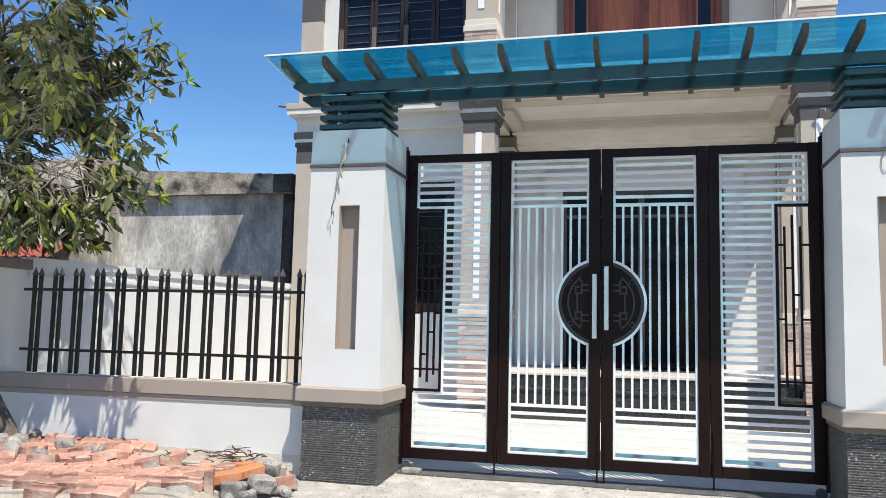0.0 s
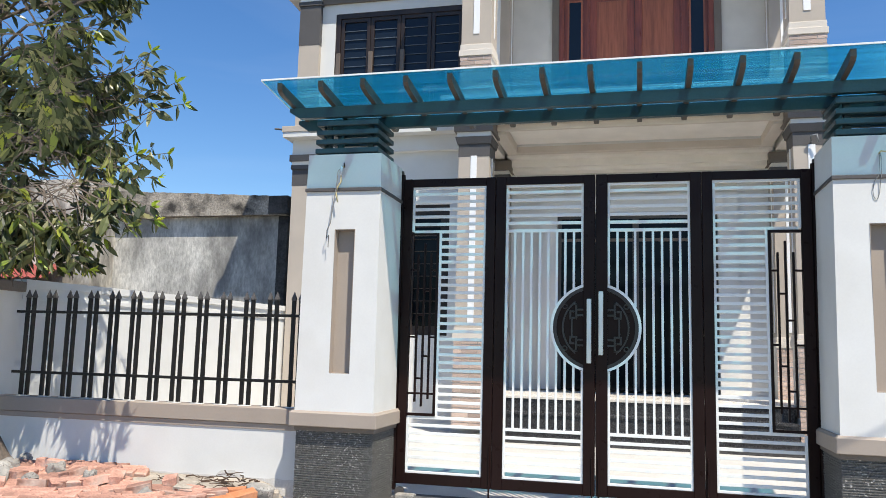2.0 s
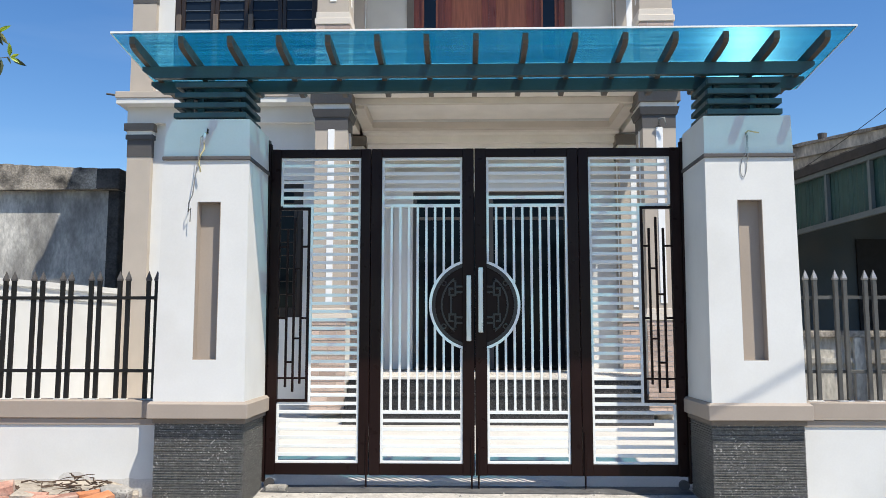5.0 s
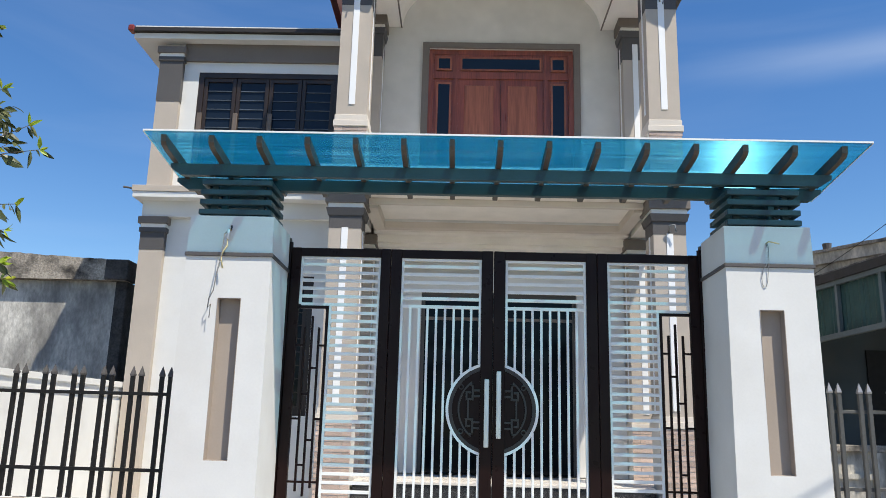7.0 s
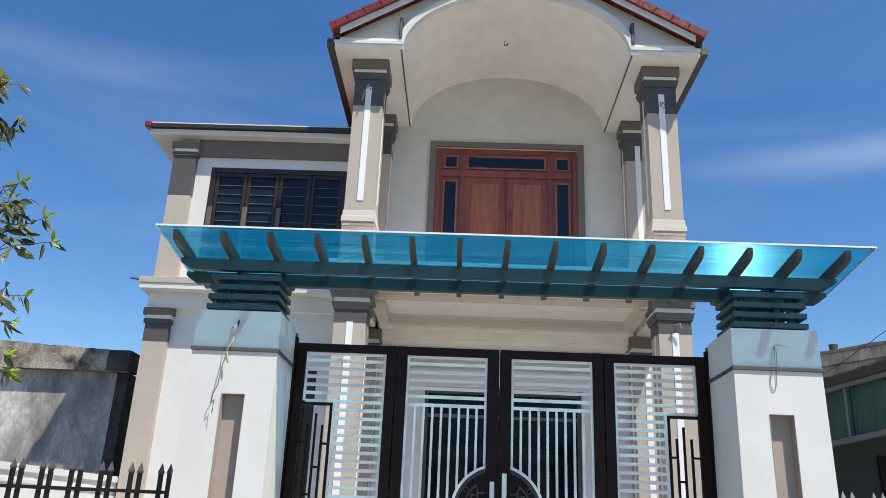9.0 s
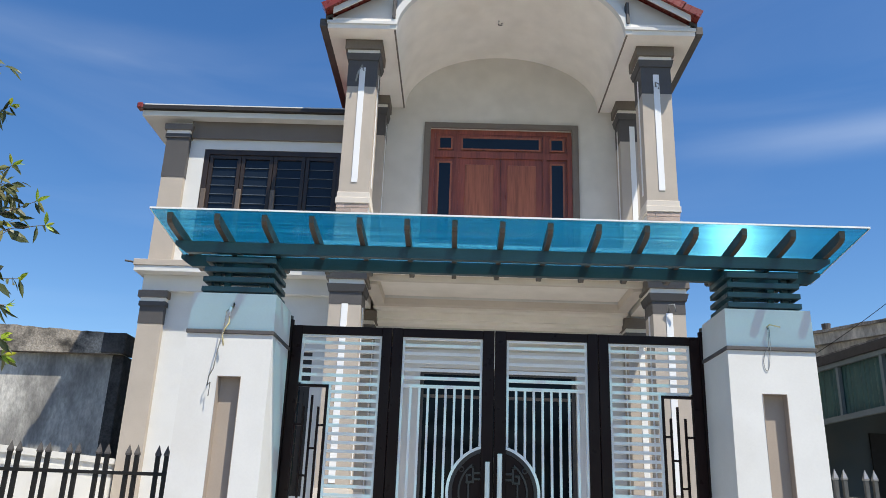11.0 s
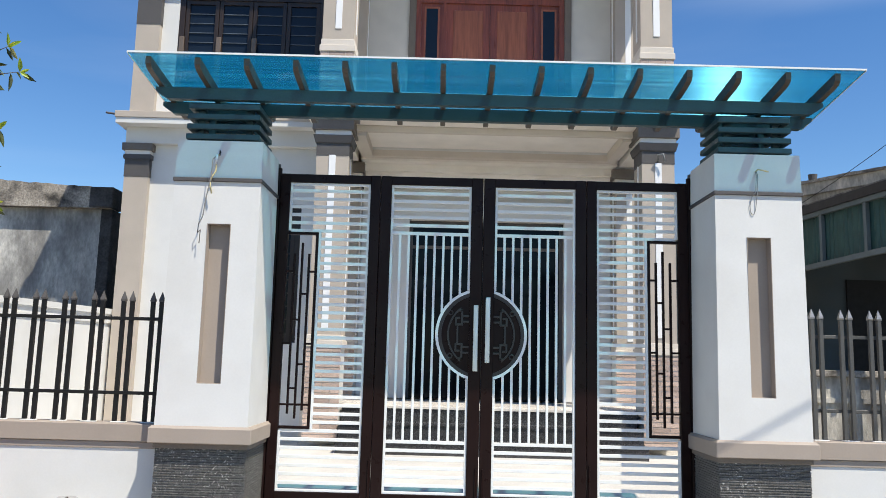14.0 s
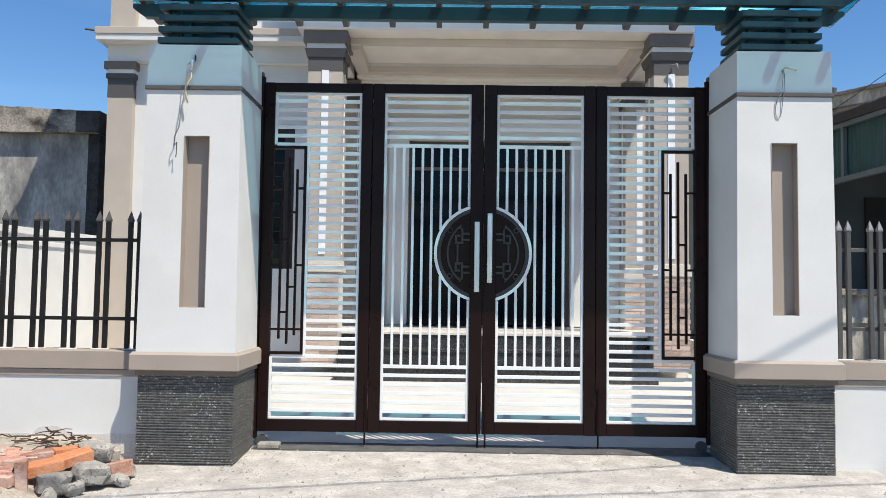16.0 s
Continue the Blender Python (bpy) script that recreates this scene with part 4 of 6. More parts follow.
# drop moulding round the ceiling panel, its shade put into a taupe colour
part("ceiling_moulding", B(-1.70, 2.36, 5.13, 5.278, 4.555, 4.689, bevel=0.004), MOULDING, house, "moulding round the porch ceiling, light taupe standing in for its shade")
for x0, x1 in ((-1.70, -1.52), (2.18, 2.36)):
    part("ceiling_moulding", B(x0, x1, 4.02, 5.128, 4.555, 4.689, bevel=0.004), MOULDING, house)
part("ceiling_moulding", B(-1.70, 2.36, 3.945, 4.018, 4.60, 4.689, bevel=0.004), MOULDING, house)
part("ceiling_bead", B(-1.519, 2.179, 5.105, 5.129, 4.655, 4.688), WHITE, house, "thin white bead")
part("beam", B(-2.3, 2.87, 3.58, 3.94, 4.69, 4.96, bevel=0.006), CREAM, house, "cream front beam of the porch")
for cx in (CXL, CXR):
    part("beam", B(cx - 0.2, cx + 0.2, 3.94, 5.8, 4.69, 4.96), CREAM, house)
    part("beam", B(cx - 0.17, cx + 0.17, 4.14, 5.42, 4.53, 4.689), CREAM, house)
part("balcony_floor", B(-2.40, 2.97, 3.44, 5.80, 4.962, 5.02, bevel=0.006), GLOSS_WHITE, house, "glossy white tiled balcony floor")
# ledge round the wing at first-floor level
part("ledge", B(-5.27, -2.2, 4.27, 4.62, 4.825, 4.92, bevel=0.004), BEIGE, house, "beige ledge at first-floor level")
part("ledge_band", B(-5.255, -2.2, 4.285, 4.62, 4.740, 4.823), WHITE, house)
part("ledge_frieze", B(-5.17, -2.2, 4.50, 4.618, 4.495, 4.743), WHITE, house, "off-white frieze under the ledge")
part("ledge_side", B(-5.27, -5.12, 4.625, 12, 4.745, 4.93), BEIGE, house)
part("spout", rod(bmesh.new(), (-5.24, 4.37, 4.885), (-5.42, 4.31, 4.895), 0.016, n=8), CHARCOAL, house, "dark drain spout")

# corner pilaster of the wing
def pilaster(z0, z_dark, z_top, name="pilaster"):
    p = part(name, B(-5.16, -4.80, 4.52, 4.62, z0, z_dark), BEIGE, house, "beige corner pilaster")
    part("side", B(-5.16, -5.121, 4.62, 5.0, z0, z_dark), BEIGE, p)
    part("capital", B(-5.165, -4.795, 4.515, 5.0, z_dark, z_top - 0.2), CHARCOAL, p, "charcoal painted capital")
    part("capital_step", B(-5.185, -4.775, 4.495, 5.02, z_top - 0.24, z_top - 0.17), CHARCOAL, p)
    part("capital_ring", B(-5.17, -4.79, 4.505, 5.01, z_top - 0.17, z_top - 0.11), CREAM, p)
    part("capital_top", B(-5.21, -4.755, 4.475, 5.04, z_top - 0.11, z_top, bevel=0.005), TAUPE_DARK, p)


pilaster(4.955, 6.38, 7.31)
pilaster(0.0, 3.98, 4.49)

# wing eave and low roof
part("eave", B(-5.58, -2.05, 4.40, 5.2, 7.40, 7.495, bevel=0.005), WHITE, house, "white eave fascia")
part("eave", B(-5.58, -4.9, 5.2, 12.3, 7.40, 7.495), WHITE, house)
bm = bmesh.new()
prof = [(4.33, 7.50), (4.44, 7.50), (4.44, 7.575), (4.42, 7.575), (4.40, 7.55), (4.33, 7.56)]
a = [bm.verts.new((-5.62, y, z)) for y, z in prof]
b = [bm.verts.new((-2.05, y, z)) for y, z in prof]
bm.faces.new(a)
bm.faces.new(b[::-1])
for i in range(len(a)):
    j = (i + 1) % len(a)
    bm.faces.new((a[j], a[i], b[i], b[j]))
part("gutter", bm, GUTTER, house, "dark grey rain gutter")
part("gutter_cap", B(-5.66, -5.56, 4.31, 4.46, 7.49, 7.60, bevel=0.02), RED_ROOF, house, "dark red ridge tile at the eave's corner")
part("gutter_lip", B(-5.55, -2.05, 4.36, 4.40, 7.578, 7.596), WHITE, house)
bm = bmesh.new()
v = [bm.verts.new(p) for p in ((-5.6, 4.44, 7.59), (-2.0, 4.44, 7.59), (-2.0, 8.3, 8.9), (-4.0, 8.3, 8.9), (-5.6, 12.2, 7.59), (-2.0, 12.2, 7.59))]
for q in ((0, 1, 2, 3), (0, 3, 4), (3, 2, 5, 4)):
    bm.faces.new([v[i] for i in q])
got = bmesh.ops.extrude_face_region(bm, geom=bm.faces[:])["geom"]
for g in got:
    if isinstance(g, bmesh.types.BMVert):
        g.co.z -= 0.05
part("roof", bm, RED_ROOF, house, "low red tiled wing roof")


# windows and doors
def shutter_window(x0, x1, z0, z1, y, sashes):
    w = part("window", B(x0, x1, y - 0.03, y + 0.05, z1 - 0.085, z1), DARK_WOOD, house, "dark brown wooden window with blue-black panes and bars")
    part("frame", B(x0, x1, y - 0.03, y + 0.05, z0, z0 + 0.08), DARK_WOOD, w)
    for a in (x0, x1 - 0.085):
        part("frame", B(a, a + 0.085, y - 0.028, y + 0.05, z0 + 0.08, z1 - 0.085), DARK_WOOD, w)
    n = sashes
    step = (x1 - x0 - 0.17) / n
    for i in range(n):
        a, b = x0 + 0.085 + i * step, x0 + 0.085 + (i + 1) * step
        part("pane", B(a + 0.06, b - 0.06, y + 0.02, y + 0.03, z0 + 0.14, z1 - 0.14), TINTED, w, "dark tinted pane")
        for c, d in ((a + 0.004, a + 0.065), (b - 0.065, b - 0.004)):
            part("stile", B(c, d, y - 0.012, y + 0.035, z0 + 0.08, z1 - 0.085, bevel=0.003), DARK_WOOD, w)
        for c, d in ((z0 + 0.08, z0 + 0.145), (z1 - 0.15, z1 - 0.085)):
            part("rail", B(a + 0.065, b - 0.065, y - 0.010, y + 0.034, c, d), DARK_WOOD, w)
        k = 8 if z1 - z0 > 1.5 else 6
        for r in range(1, k + 1):
            z = z0 + 0.145 + (z1 - z0 - 0.295) * r / (k + 1)
            part("bar", rod(bmesh.new(), (a + 0.06, y + 0.008, z), (b - 0.06, y + 0.008, z), 0.008, n=6), TINTED_BAR, w)
    return w


TINTED_BAR = material("blue_grey_bar", (0.10, 0.13, 0.17), 0.4, metal=0.3, mottle=0.1)
win = shutter_window(WX0, WX1, 5.25, 6.93, 4.66, 4)
for x in (-4.50, -3.93, -3.38):
    part("stay", B(x - 0.03, x + 0.05, 4.61, 4.64, 5.30, 6.24, bevel=0.01), SASH_WOOD, win, "grey-brown folded leaf edge")
TINTED, TINTED_BAR = DOOR_GLASS, DARK_WOOD
win2 = shutter_window(GW[0], GW[1], GW[2], GW[3], 4.68, 3)
TINTED = bpy.data.materials["tinted_window_glass"]

# upper entrance: carved wooden double door with side lights
door = part("door", B(DX0, DX1, 5.84, 5.90, 7.93, 8.02), WOOD, house, "red-brown varnished double door with dark panes")
FR = 0.085
zA, zB_ = 4.97, 8.02
for a, b in ((DX0, DX0 + FR), (DX1 - FR, DX1)):
    part("jamb", B(a, b, 5.80, 5.90, zA, 7.93), WOOD, door)
for a, b in ((DX0 - 0.115, DX0), (DX1, DX1 + 0.115)):
    part("architrave", B(a, b, 5.755, 5.80, zA, 8.12), TAUPE_DARK, door, "grey-taupe painted surround")
part("architrave", B(DX0, DX1, 5.755, 5.80, 8.02, 8.12), TAUPE_DARK, door)
ZR = 7.52
part("transom", B(DX0 + FR, DX1 - FR, 5.82, 5.89, ZR - 0.06, ZR + 0.06), WOOD, door)
sl = 0.36
for a in (DX0 + FR + sl, DX1 - FR - sl - 0.07):
    part("mullion", B(a, a + 0.07, 5.823, 5.887, zA, 7.928), WOOD, door)
def pane(a, b, c, d):
    part("pane", B(a, b, 5.840, 5.852, c, d), TINTED, door, "dark tinted pane")
    for q in ((a - 0.03, a), (b, b + 0.03)):
        part("bead", B(q[0], q[1], 5.828, 5.86, c - 0.03, d + 0.03), WOOD_PANEL, door)
    for q in ((c - 0.03, c), (d, d + 0.03)):
        part("bead", B(a, b, 5.830, 5.86, q[0], q[1]), WOOD_PANEL, door)
def board(a, b, c, d, m=WOOD):
    part("board", B(a, b, 5.855, 5.885, c, d), m, door)
ia, ib = DX0 + FR, DX1 - FR
for a, b in ((ia, ia + sl), (ib - sl, ib)):
    board(a, b, ZR + 0.06, 7.93)
    board(a, b, zA, ZR - 0.06)
    pane(a + 0.085, b - 0.075, ZR + 0.13, 7.85)
    pane(a + 0.085, b - 0.075, 5.9, ZR - 0.16)
ma, mb = ia + sl + 0.07, ib - sl - 0.07
board(ma, mb, ZR + 0.06, 7.93)
pane(ma + 0.07, mb - 0.07, ZR + 0.13, 7.85)
mid = (ma + mb) / 2
for a, b in ((ma, mid - 0.004), (mid + 0.004, mb)):
    lf = part("leaf", B(a, b, 5.85, 5.885, zA, ZR - 0.06), WOOD, door, "red-brown door leaf")
    part("panel", B(a + 0.12, b - 0.12, 5.838, 5.852, 6.0, ZR - 0.18, bevel=0.006), WOOD_PANEL, lf, "orange-brown raised panel")
    part("panel", B(a + 0.12, b - 0.12, 5.838, 5.852, 5.12, 5.85, bevel=0.006), WOOD_PANEL, lf)

part("backing", B(DX0, DX1, 5.905, 5.93, zA, 8.0), CHARCOAL, door)

# ground-floor entrance: dark glass doors in a pale surround
gd = part("door", B(DX0, DX1, 5.86, 5.92, 3.58, 3.66), CHARCOAL, house, "wide dark glass entrance door")
for a, b in ((DX0, DX0 + 0.06), (mid - 0.05, mid + 0.05), (DX1 - 0.06, DX1)):
    part("frame", B(a, b, 5.86, 5.92, 0.78, 3.58), CHARCOAL, gd)
part("frame", B(DX0 + 0.06, mid - 0.05, 5.862, 5.918, 3.20, 3.25), SASH_WOOD, gd)
part("frame", B(mid + 0.05, DX1 - 0.06, 5.862, 5.918, 3.20, 3.25), SASH_WOOD, gd)
for a, b in ((DX0 + 0.06, mid - 0.05), (mid + 0.05, DX1 - 0.06)):
    part("pane", B(a, b, 5.885, 5.895, 0.78, 3.20), DOOR_GLASS, gd)
    part("pane", B(a, b, 5.885, 5.895, 3.25, 3.58), DOOR_GLASS, gd)
for a, b in ((DX0 - 0.30, DX0), (DX1, DX1 + 0.30)):
    part("surround", B(a, b, 5.70, 5.80, 0.78, 3.95), WHITE, gd, "white door surround")
part("surround", B(DX0, DX1, 5.70, 5.80, 3.66, 3.95), WHITE, gd)
for a, b in ((-1.70, DX0 - 0.305), (DX1 + 0.305, 2.36)):
    part("wall_facing", B(a, b, 5.775, 5.797, 0.77, 4.335), WHITE, house, "white painted lower porch wall")
# porch floor and steps in dark granite with pale treads
part("porch_floor", B(-2.3, 2.95, 4.16, 5.80, 0.0, 0.76), TREAD, house)
for k, y in enumerate((3.32, 3.60, 3.88)):
    z1 = 0.35 + 0.2 * k
    part("step", B(-1.68, 2.33, y, 4.16, 0.0, z1 - 0.03), GRANITE, house, "dark granite step")
    part("tread", B(-1.68, 2.33, y - 0.02, y + 0.30, z1 - 0.028, z1), TREAD if k == 2 else GRANITE, house)

# gable roof over the upper porch
YF = 3.33
AR, RISE, ZS = 1.75, 1.08, 8.42
bm = bmesh.new()
n = 36
curve = [(HX + AR * math.cos(math.pi * i / n), ZS + RISE * math.sin(math.pi * i / n)) for i in range(n + 1)]
rows = [[bm.verts.new((x, y, z)) for x, z in curve] for y in (YF, 5.80)]
for i in range(n):
    bm.faces.new((rows[0][i], rows[0][i + 1], rows[1][i + 1], rows[1][i]))
part("vault", bm, CREAM, house, "cream plastered barrel-vaulted ceiling", smooth=True)
for a, b in ((-2.47, HX - AR), (HX + AR, 3.13)):
    part("soffit_box", B(a, b, YF, 5.80, ZS, 8.60), CREAM, house, "cream boxed eave soffit")
    part("soffit_groove", B(HX - AR - 0.03 if a < 0 else HX + AR + 0.005, HX - AR - 0.005 if a < 0 else HX + AR + 0.03, YF + 0.02, 5.80, ZS - 0.012, ZS - 0.001), TAUPE_DARK, house)
    part("soffit_moulding", B(a - 0.012, b + 0.012, YF - 0.03, YF, 8.49, 8.545, bevel=0.004), WHITE, house)
for a, b in ((-2.60, -2.485), (3.145, 3.26)):
    part("eave_gutter", B(a, b, YF + 0.02, 11.9, 8.46, 8.60, bevel=0.01), CHARCOAL, house, "dark grey eave gutter")
ZE, SL = 8.64, 0.58
apex = ZE + SL * 2.83
# gable face: between the arch and the slope
bm = bmesh.new()
arch = [(HX + AR * math.cos(math.pi * i / n), ZS + RISE * math.sin(math.pi * i / n)) for i in range(n + 1)]
up = []
for x, z in arch:
    up.append((x, apex - SL * abs(x - HX) - 0.02))
f0 = [bm.verts.new((x, YF + 0.10, z)) for x, z in arch]
f1 = [bm.verts.new((x, YF + 0.10, z)) for x, z in up]
for i in range(n):
    bm.faces.new((f0[i], f1[i], f1[i + 1], f0[i + 1]))
for x0_, x1_ in ((-2.45, HX - AR), (HX + AR, 3.11)):
    q = [bm.verts.new(c) for c in ((x0_, YF + 0.10, 8.60), (x1_, YF + 0.10, 8.60), (x1_, YF + 0.10, apex - SL * abs(x1_ - HX) - 0.02), (x0_, YF + 0.10, apex - SL * abs(x0_ - HX) - 0.02))]
    bm.faces.new(q)
part("gable", bm, WHITE, house, "white rendered gable")
bm = bmesh.new()
ring = []
for i in range(n + 1):
    a = math.pi * i / n
    ring.append([bm.verts.new((HX + (AR + o) * math.cos(a), y, ZS + (RISE + o) * math.sin(a))) for o, y in ((-0.004, YF - 0.008), (0.10, YF - 0.008), (0.10, YF + 0.1), (-0.004, YF + 0.1))])
for p, q in zip(ring, ring[1:]):
    for i in range(4):
        bm.faces.new((p[i], p[(i + 1) % 4], q[(i + 1) % 4], q[i]))
part("arch_band", bm, WHITE, house, "white raised band round the arch")
for s in (-1, 1):
    xe = HX + s * 2.83
    bm = bmesh.new()
    ze = apex - SL * 2.83
    for y in (YF - 0.10, 12.3):
        for x, z in ((xe, ze), (HX, apex)):
            for dz in (0, 0.09):
                bm.verts.new((x, y, z + dz))
    bmesh.ops.convex_hull(bm, input=bm.verts[:])
    part("roof", bm, RED_ROOF, house, "red tiled roof slope")
    # white verge board under the tiles
    bm = bmesh.new()
    for y in (YF - 0.13, YF - 0.10):
        for x, z in ((xe - s * 0.12, ze - 0.04), (HX, apex - 0.105)):
            for dz in (0, 0.14):
                bm.verts.new((x, y, z + dz))
    bmesh.ops.convex_hull(bm, input=bm.verts[:])
    part("verge_board", bm, WHITE, house, "white verge board")
    d = Vector((-s, 0, SL)).normalized()
    nrm = Vector((s * SL, 0, 1)).normalized()
    t0 = 0.0
    length = math.hypot(2.83, 2.83 * SL)
    while t0 < length - 0.1:
        a = Vector((xe, YF - 0.10, ze + 0.05)) + d * (t0 - 0.03)
        b2 = a + d * 0.30
        bm2 = bmesh.new()
        for p, r in ((a, 0.098), (b2, 0.078)):
            for yy in (-0.085, 0.10):
                for h in (-0.05, r - 0.02):
                    bm2.verts.new(p + nrm * h + Vector((0, yy, 0)))
        bmesh.ops.convex_hull(bm2, input=bm2.verts[:])
        part("ridge_tile", bm2, RED_ROOF, house)
        t0 += 0.285
    part("drip_edge", B(xe - s * 0.10, xe + s * 0.012, YF + 0.0, 12.3, ze - 0.10, ze + 0.02), CHARCOAL, house, "dark gutter along the roof's side")
    bx = HX + s * (AR + 0.04)
    part("bracket", B(bx - 0.025, bx + 0.025, YF - 0.03, YF + 0.09, 8.60, 8.98, bevel=0.008), CHARCOAL, house, "black roof bracket")
part("hook", tube(bmesh.new(), [(HX - 0.12, 4.55, 9.45), (HX - 0.13, 4.55, 9.37), (HX - 0.07, 4.53, 9.35), (HX - 0.07, 4.55, 9.40)], 0.012, 6), CHARCOAL, house, "dark lamp hook in the vault")
part("wall", B(-2.0, 2.7, 12.0, 12.2, 8.4, 8.6), BEIGE, house)


# ---- neighbours ----
old = thing("old_building", "old grey rendered building with a mouldy concrete parapet", "building", (-7.2, 7, 0))
NY = 6.42
part("wall", B(-9.84, -6.10, NY, NY + 4, -0.05, 3.816), OLD_WALL, old, "stained grey render")
bm = bmesh.new()
rng = random.Random(3)
xs = [-9.84 + 3.76 * i / 40 for i in range(41)]
top_z = lambda x: 4.163 - 0.05 * (x + 6.08)
lo = [[bm.verts.new((x, y, 3.816)) for x in xs] for y in (NY - 0.155, NY + 0.2)]
hi = [[bm.verts.new((x, y, top_z(x) + 0.018 * noise.noise((x * 3, y * 9, 4)) + rng.uniform(-0.012, 0.008))) for x in xs] for y in (NY - 0.155, NY + 0.2)]
for i in range(40):
    bm.faces.new((lo[0][i], lo[0][i + 1], hi[0][i + 1], hi[0][i]))
    bm.faces.new((hi[0][i], hi[0][i + 1], hi[1][i + 1], hi[1][i]))
    bm.faces.new((lo[1][i + 1], lo[1][i], hi[1][i], hi[1][i + 1]))
    bm.faces.new((lo[0][i], lo[1][i], lo[1][i + 1], lo[0][i + 1]))
for i in (0, 40):
    bm.faces.new((lo[0][i], lo[1][i], hi[1][i], hi[0][i]))
part("parapet", bm, OLD_CAP, old, "black-stained concrete coping")
# right end: black mould, with the shadow there painted into the same colour
part("corner_pier", B(-6.28, -6.075, NY - 0.035, NY + 3.9, -0.05, 3.814, bevel=0.015), MOULD_AND_SHADE, old, "black corner strip of mould and painted shade")
part("end_cap", B(-6.44, -6.03, NY - 0.175, NY + 0.24, 3.819, 4.18, bevel=0.02), MOULD_AND_SHADE, old, "coping end blackened by mould and painted shade")
part("wall", B(-14.5, -9.84, 5.75, 9.8, -0.05, 4.5), OLD_PALE, old, "old beige rendered wall")
shed = thing("shed", "low shed with a faded red corrugated sheet roof", "shed", (-10.9, 4.2, 0))
bm = bmesh.new()
nn = 60
r0 = [bm.verts.new((-13.0 + 3.72 * i / nn, 3.9, 2.40 + 0.02 * math.sin(i * math.pi / 1.5))) for i in range(nn + 1)]
r1 = [bm.verts.new((-13.0 + 2.60 * i / nn, 5.74, 2.82 + 0.02 * math.sin(i * math.pi / 1.5))) for i in range(nn + 1)]
for i in range(nn):
    bm.faces.new((r0[i], r0[i + 1], r1[i + 1], r1[i]))
got = bmesh.ops.extrude_face_region(bm, geom=bm.faces[:])["geom"]
for g in got:
    if isinstance(g, bmesh.types.BMVert):
        g.co.z -= 0.012
part("roof", bm, RED_SHEET, shed, "faded red corrugated sheet")
part("wall", B(-12.9, -10.5, 4.0, 5.74, -0.05, 2.34), OLD_BEIGE, shed)

nb = thing("neighbour_house", "dim neighbouring house with a green sheet awning", "house", (6.5, 6, 0))
part("wall", B(4.0, 12, 6.2, 6.4, -0.05, 3.6), BLUE_WALL, nb, "dull blue-grey rendered wall")
part("side_wall", B(3.46, 3.999, 6.2, 6.6, -0.05, 4.35), BLUE_WALL, nb, "dark end of the wall")
# a near-black slab paints the shade inside the doorway
part("doorway", B(6.40, 7.9, 6.16, 6.199, 0.0, 2.90), DOORWAY_SHADE, nb, "open doorway, its unlit inside painted as a dark slab")
UA, UB = Vector((5.60, 9.42, 0)), Vector((9.6, 3.37, 0))
ud = (UB - UA).normalized()
un = Vector((-ud.y, ud.x, 0))
part("upper_wall", along((UA.x, UA.y), (UB.x, UB.y), 0.05, 2.5, 3.62, 4.72), OLD_PALE, nb, "old beige rendered upper wall")
part("parapet", along((UA.x, UA.y), (UB.x, UB.y), -0.05, 0.2, 4.72, 4.93), OLD_PALE, nb, "old stained concrete parapet")
bm = bmesh.new()
lo, hi = [], []
for o in (-0.10, 0.25):
    lo.append([bm.verts.new(UA + ud * (7.2 * i / 50) + un * o + Vector((0, 0, 4.93))) for i in range(51)])
    hi.append([bm.verts.new(UA + ud * (7.2 * i / 50) + un * o + Vector((0, 0, 4.985 + 0.02 * noise.noise((i * 0.4, o * 9, 7))))) for i in range(51)])
for i in range(50):
    bm.faces.new((lo[0][i], lo[0][i + 1], hi[0][i + 1], hi[0][i]))
    bm.faces.new((hi[0][i], hi[0][i + 1], hi[1][i + 1], hi[1][i]))
    bm.faces.new((lo[1][i + 1], lo[1][i], hi[1][i], hi[1][i + 1]))
    bm.faces.new((lo[0][i], lo[1][i], lo[1][i + 1], lo[0][i + 1]))
for i in (0, 50):
    bm.faces.new((lo[0][i], lo[1][i], hi[1][i], hi[0][i]))
part("coping", bm, OLD_CAP, nb, "black-stained coping")
part("string_course", along((UA.x, UA.y), (UB.x, UB.y), -0.16, 0.049, 4.30, 4.37), OLD_CAP, nb, "stained ledge along the upper wall")
part("string_course", along((UA.x, UA.y), (UB.x, UB.y), -0.10, 0.049, 4.22, 4.298), OLD_PALE, nb)
pc = UA + ud * 1.95
part("vent_cap", rod(bmesh.new(), (pc.x, pc.y, 4.97), (pc.x, pc.y, 5.10), 0.07, 0.085, n=12), CHARCOAL, nb, "dark round vent cap")
part("roof_slab", B(4.9, 12, 3.3, 6.4, 3.602, 3.66), OLD_CAP, nb, "weathered flat roof slab")
# awning fascia: framed green sheets, running obliquely towards the lane
A0, A1 = Vector((4.78, 5.85, 0)), Vector((5.0, 1.65, 0))
d = (A1 - A0).normalized()
L = (A1 - A0).length
nrm = Vector((-d.y, d.x, 0))
if nrm.x > 0:
    nrm = -nrm
def slanted(name, t0, t1, z0a, z1a, th, mat, off=0.0):
    bm = bmesh.new()
    for t, zz in ((t0, z0a), (t1, z1a)):
        for o in (off, off + th):
            for z in zz:
                p = A0 + d * t + nrm * o
                bm.verts.new((p.x, p.y, z))
    bmesh.ops.convex_hull(bm, input=bm.verts[:])
    return part(name, bm, mat, nb)
zt = lambda t: 3.60 - 0.03 * t
zb = lambda t: 2.82 + 0.0 * t
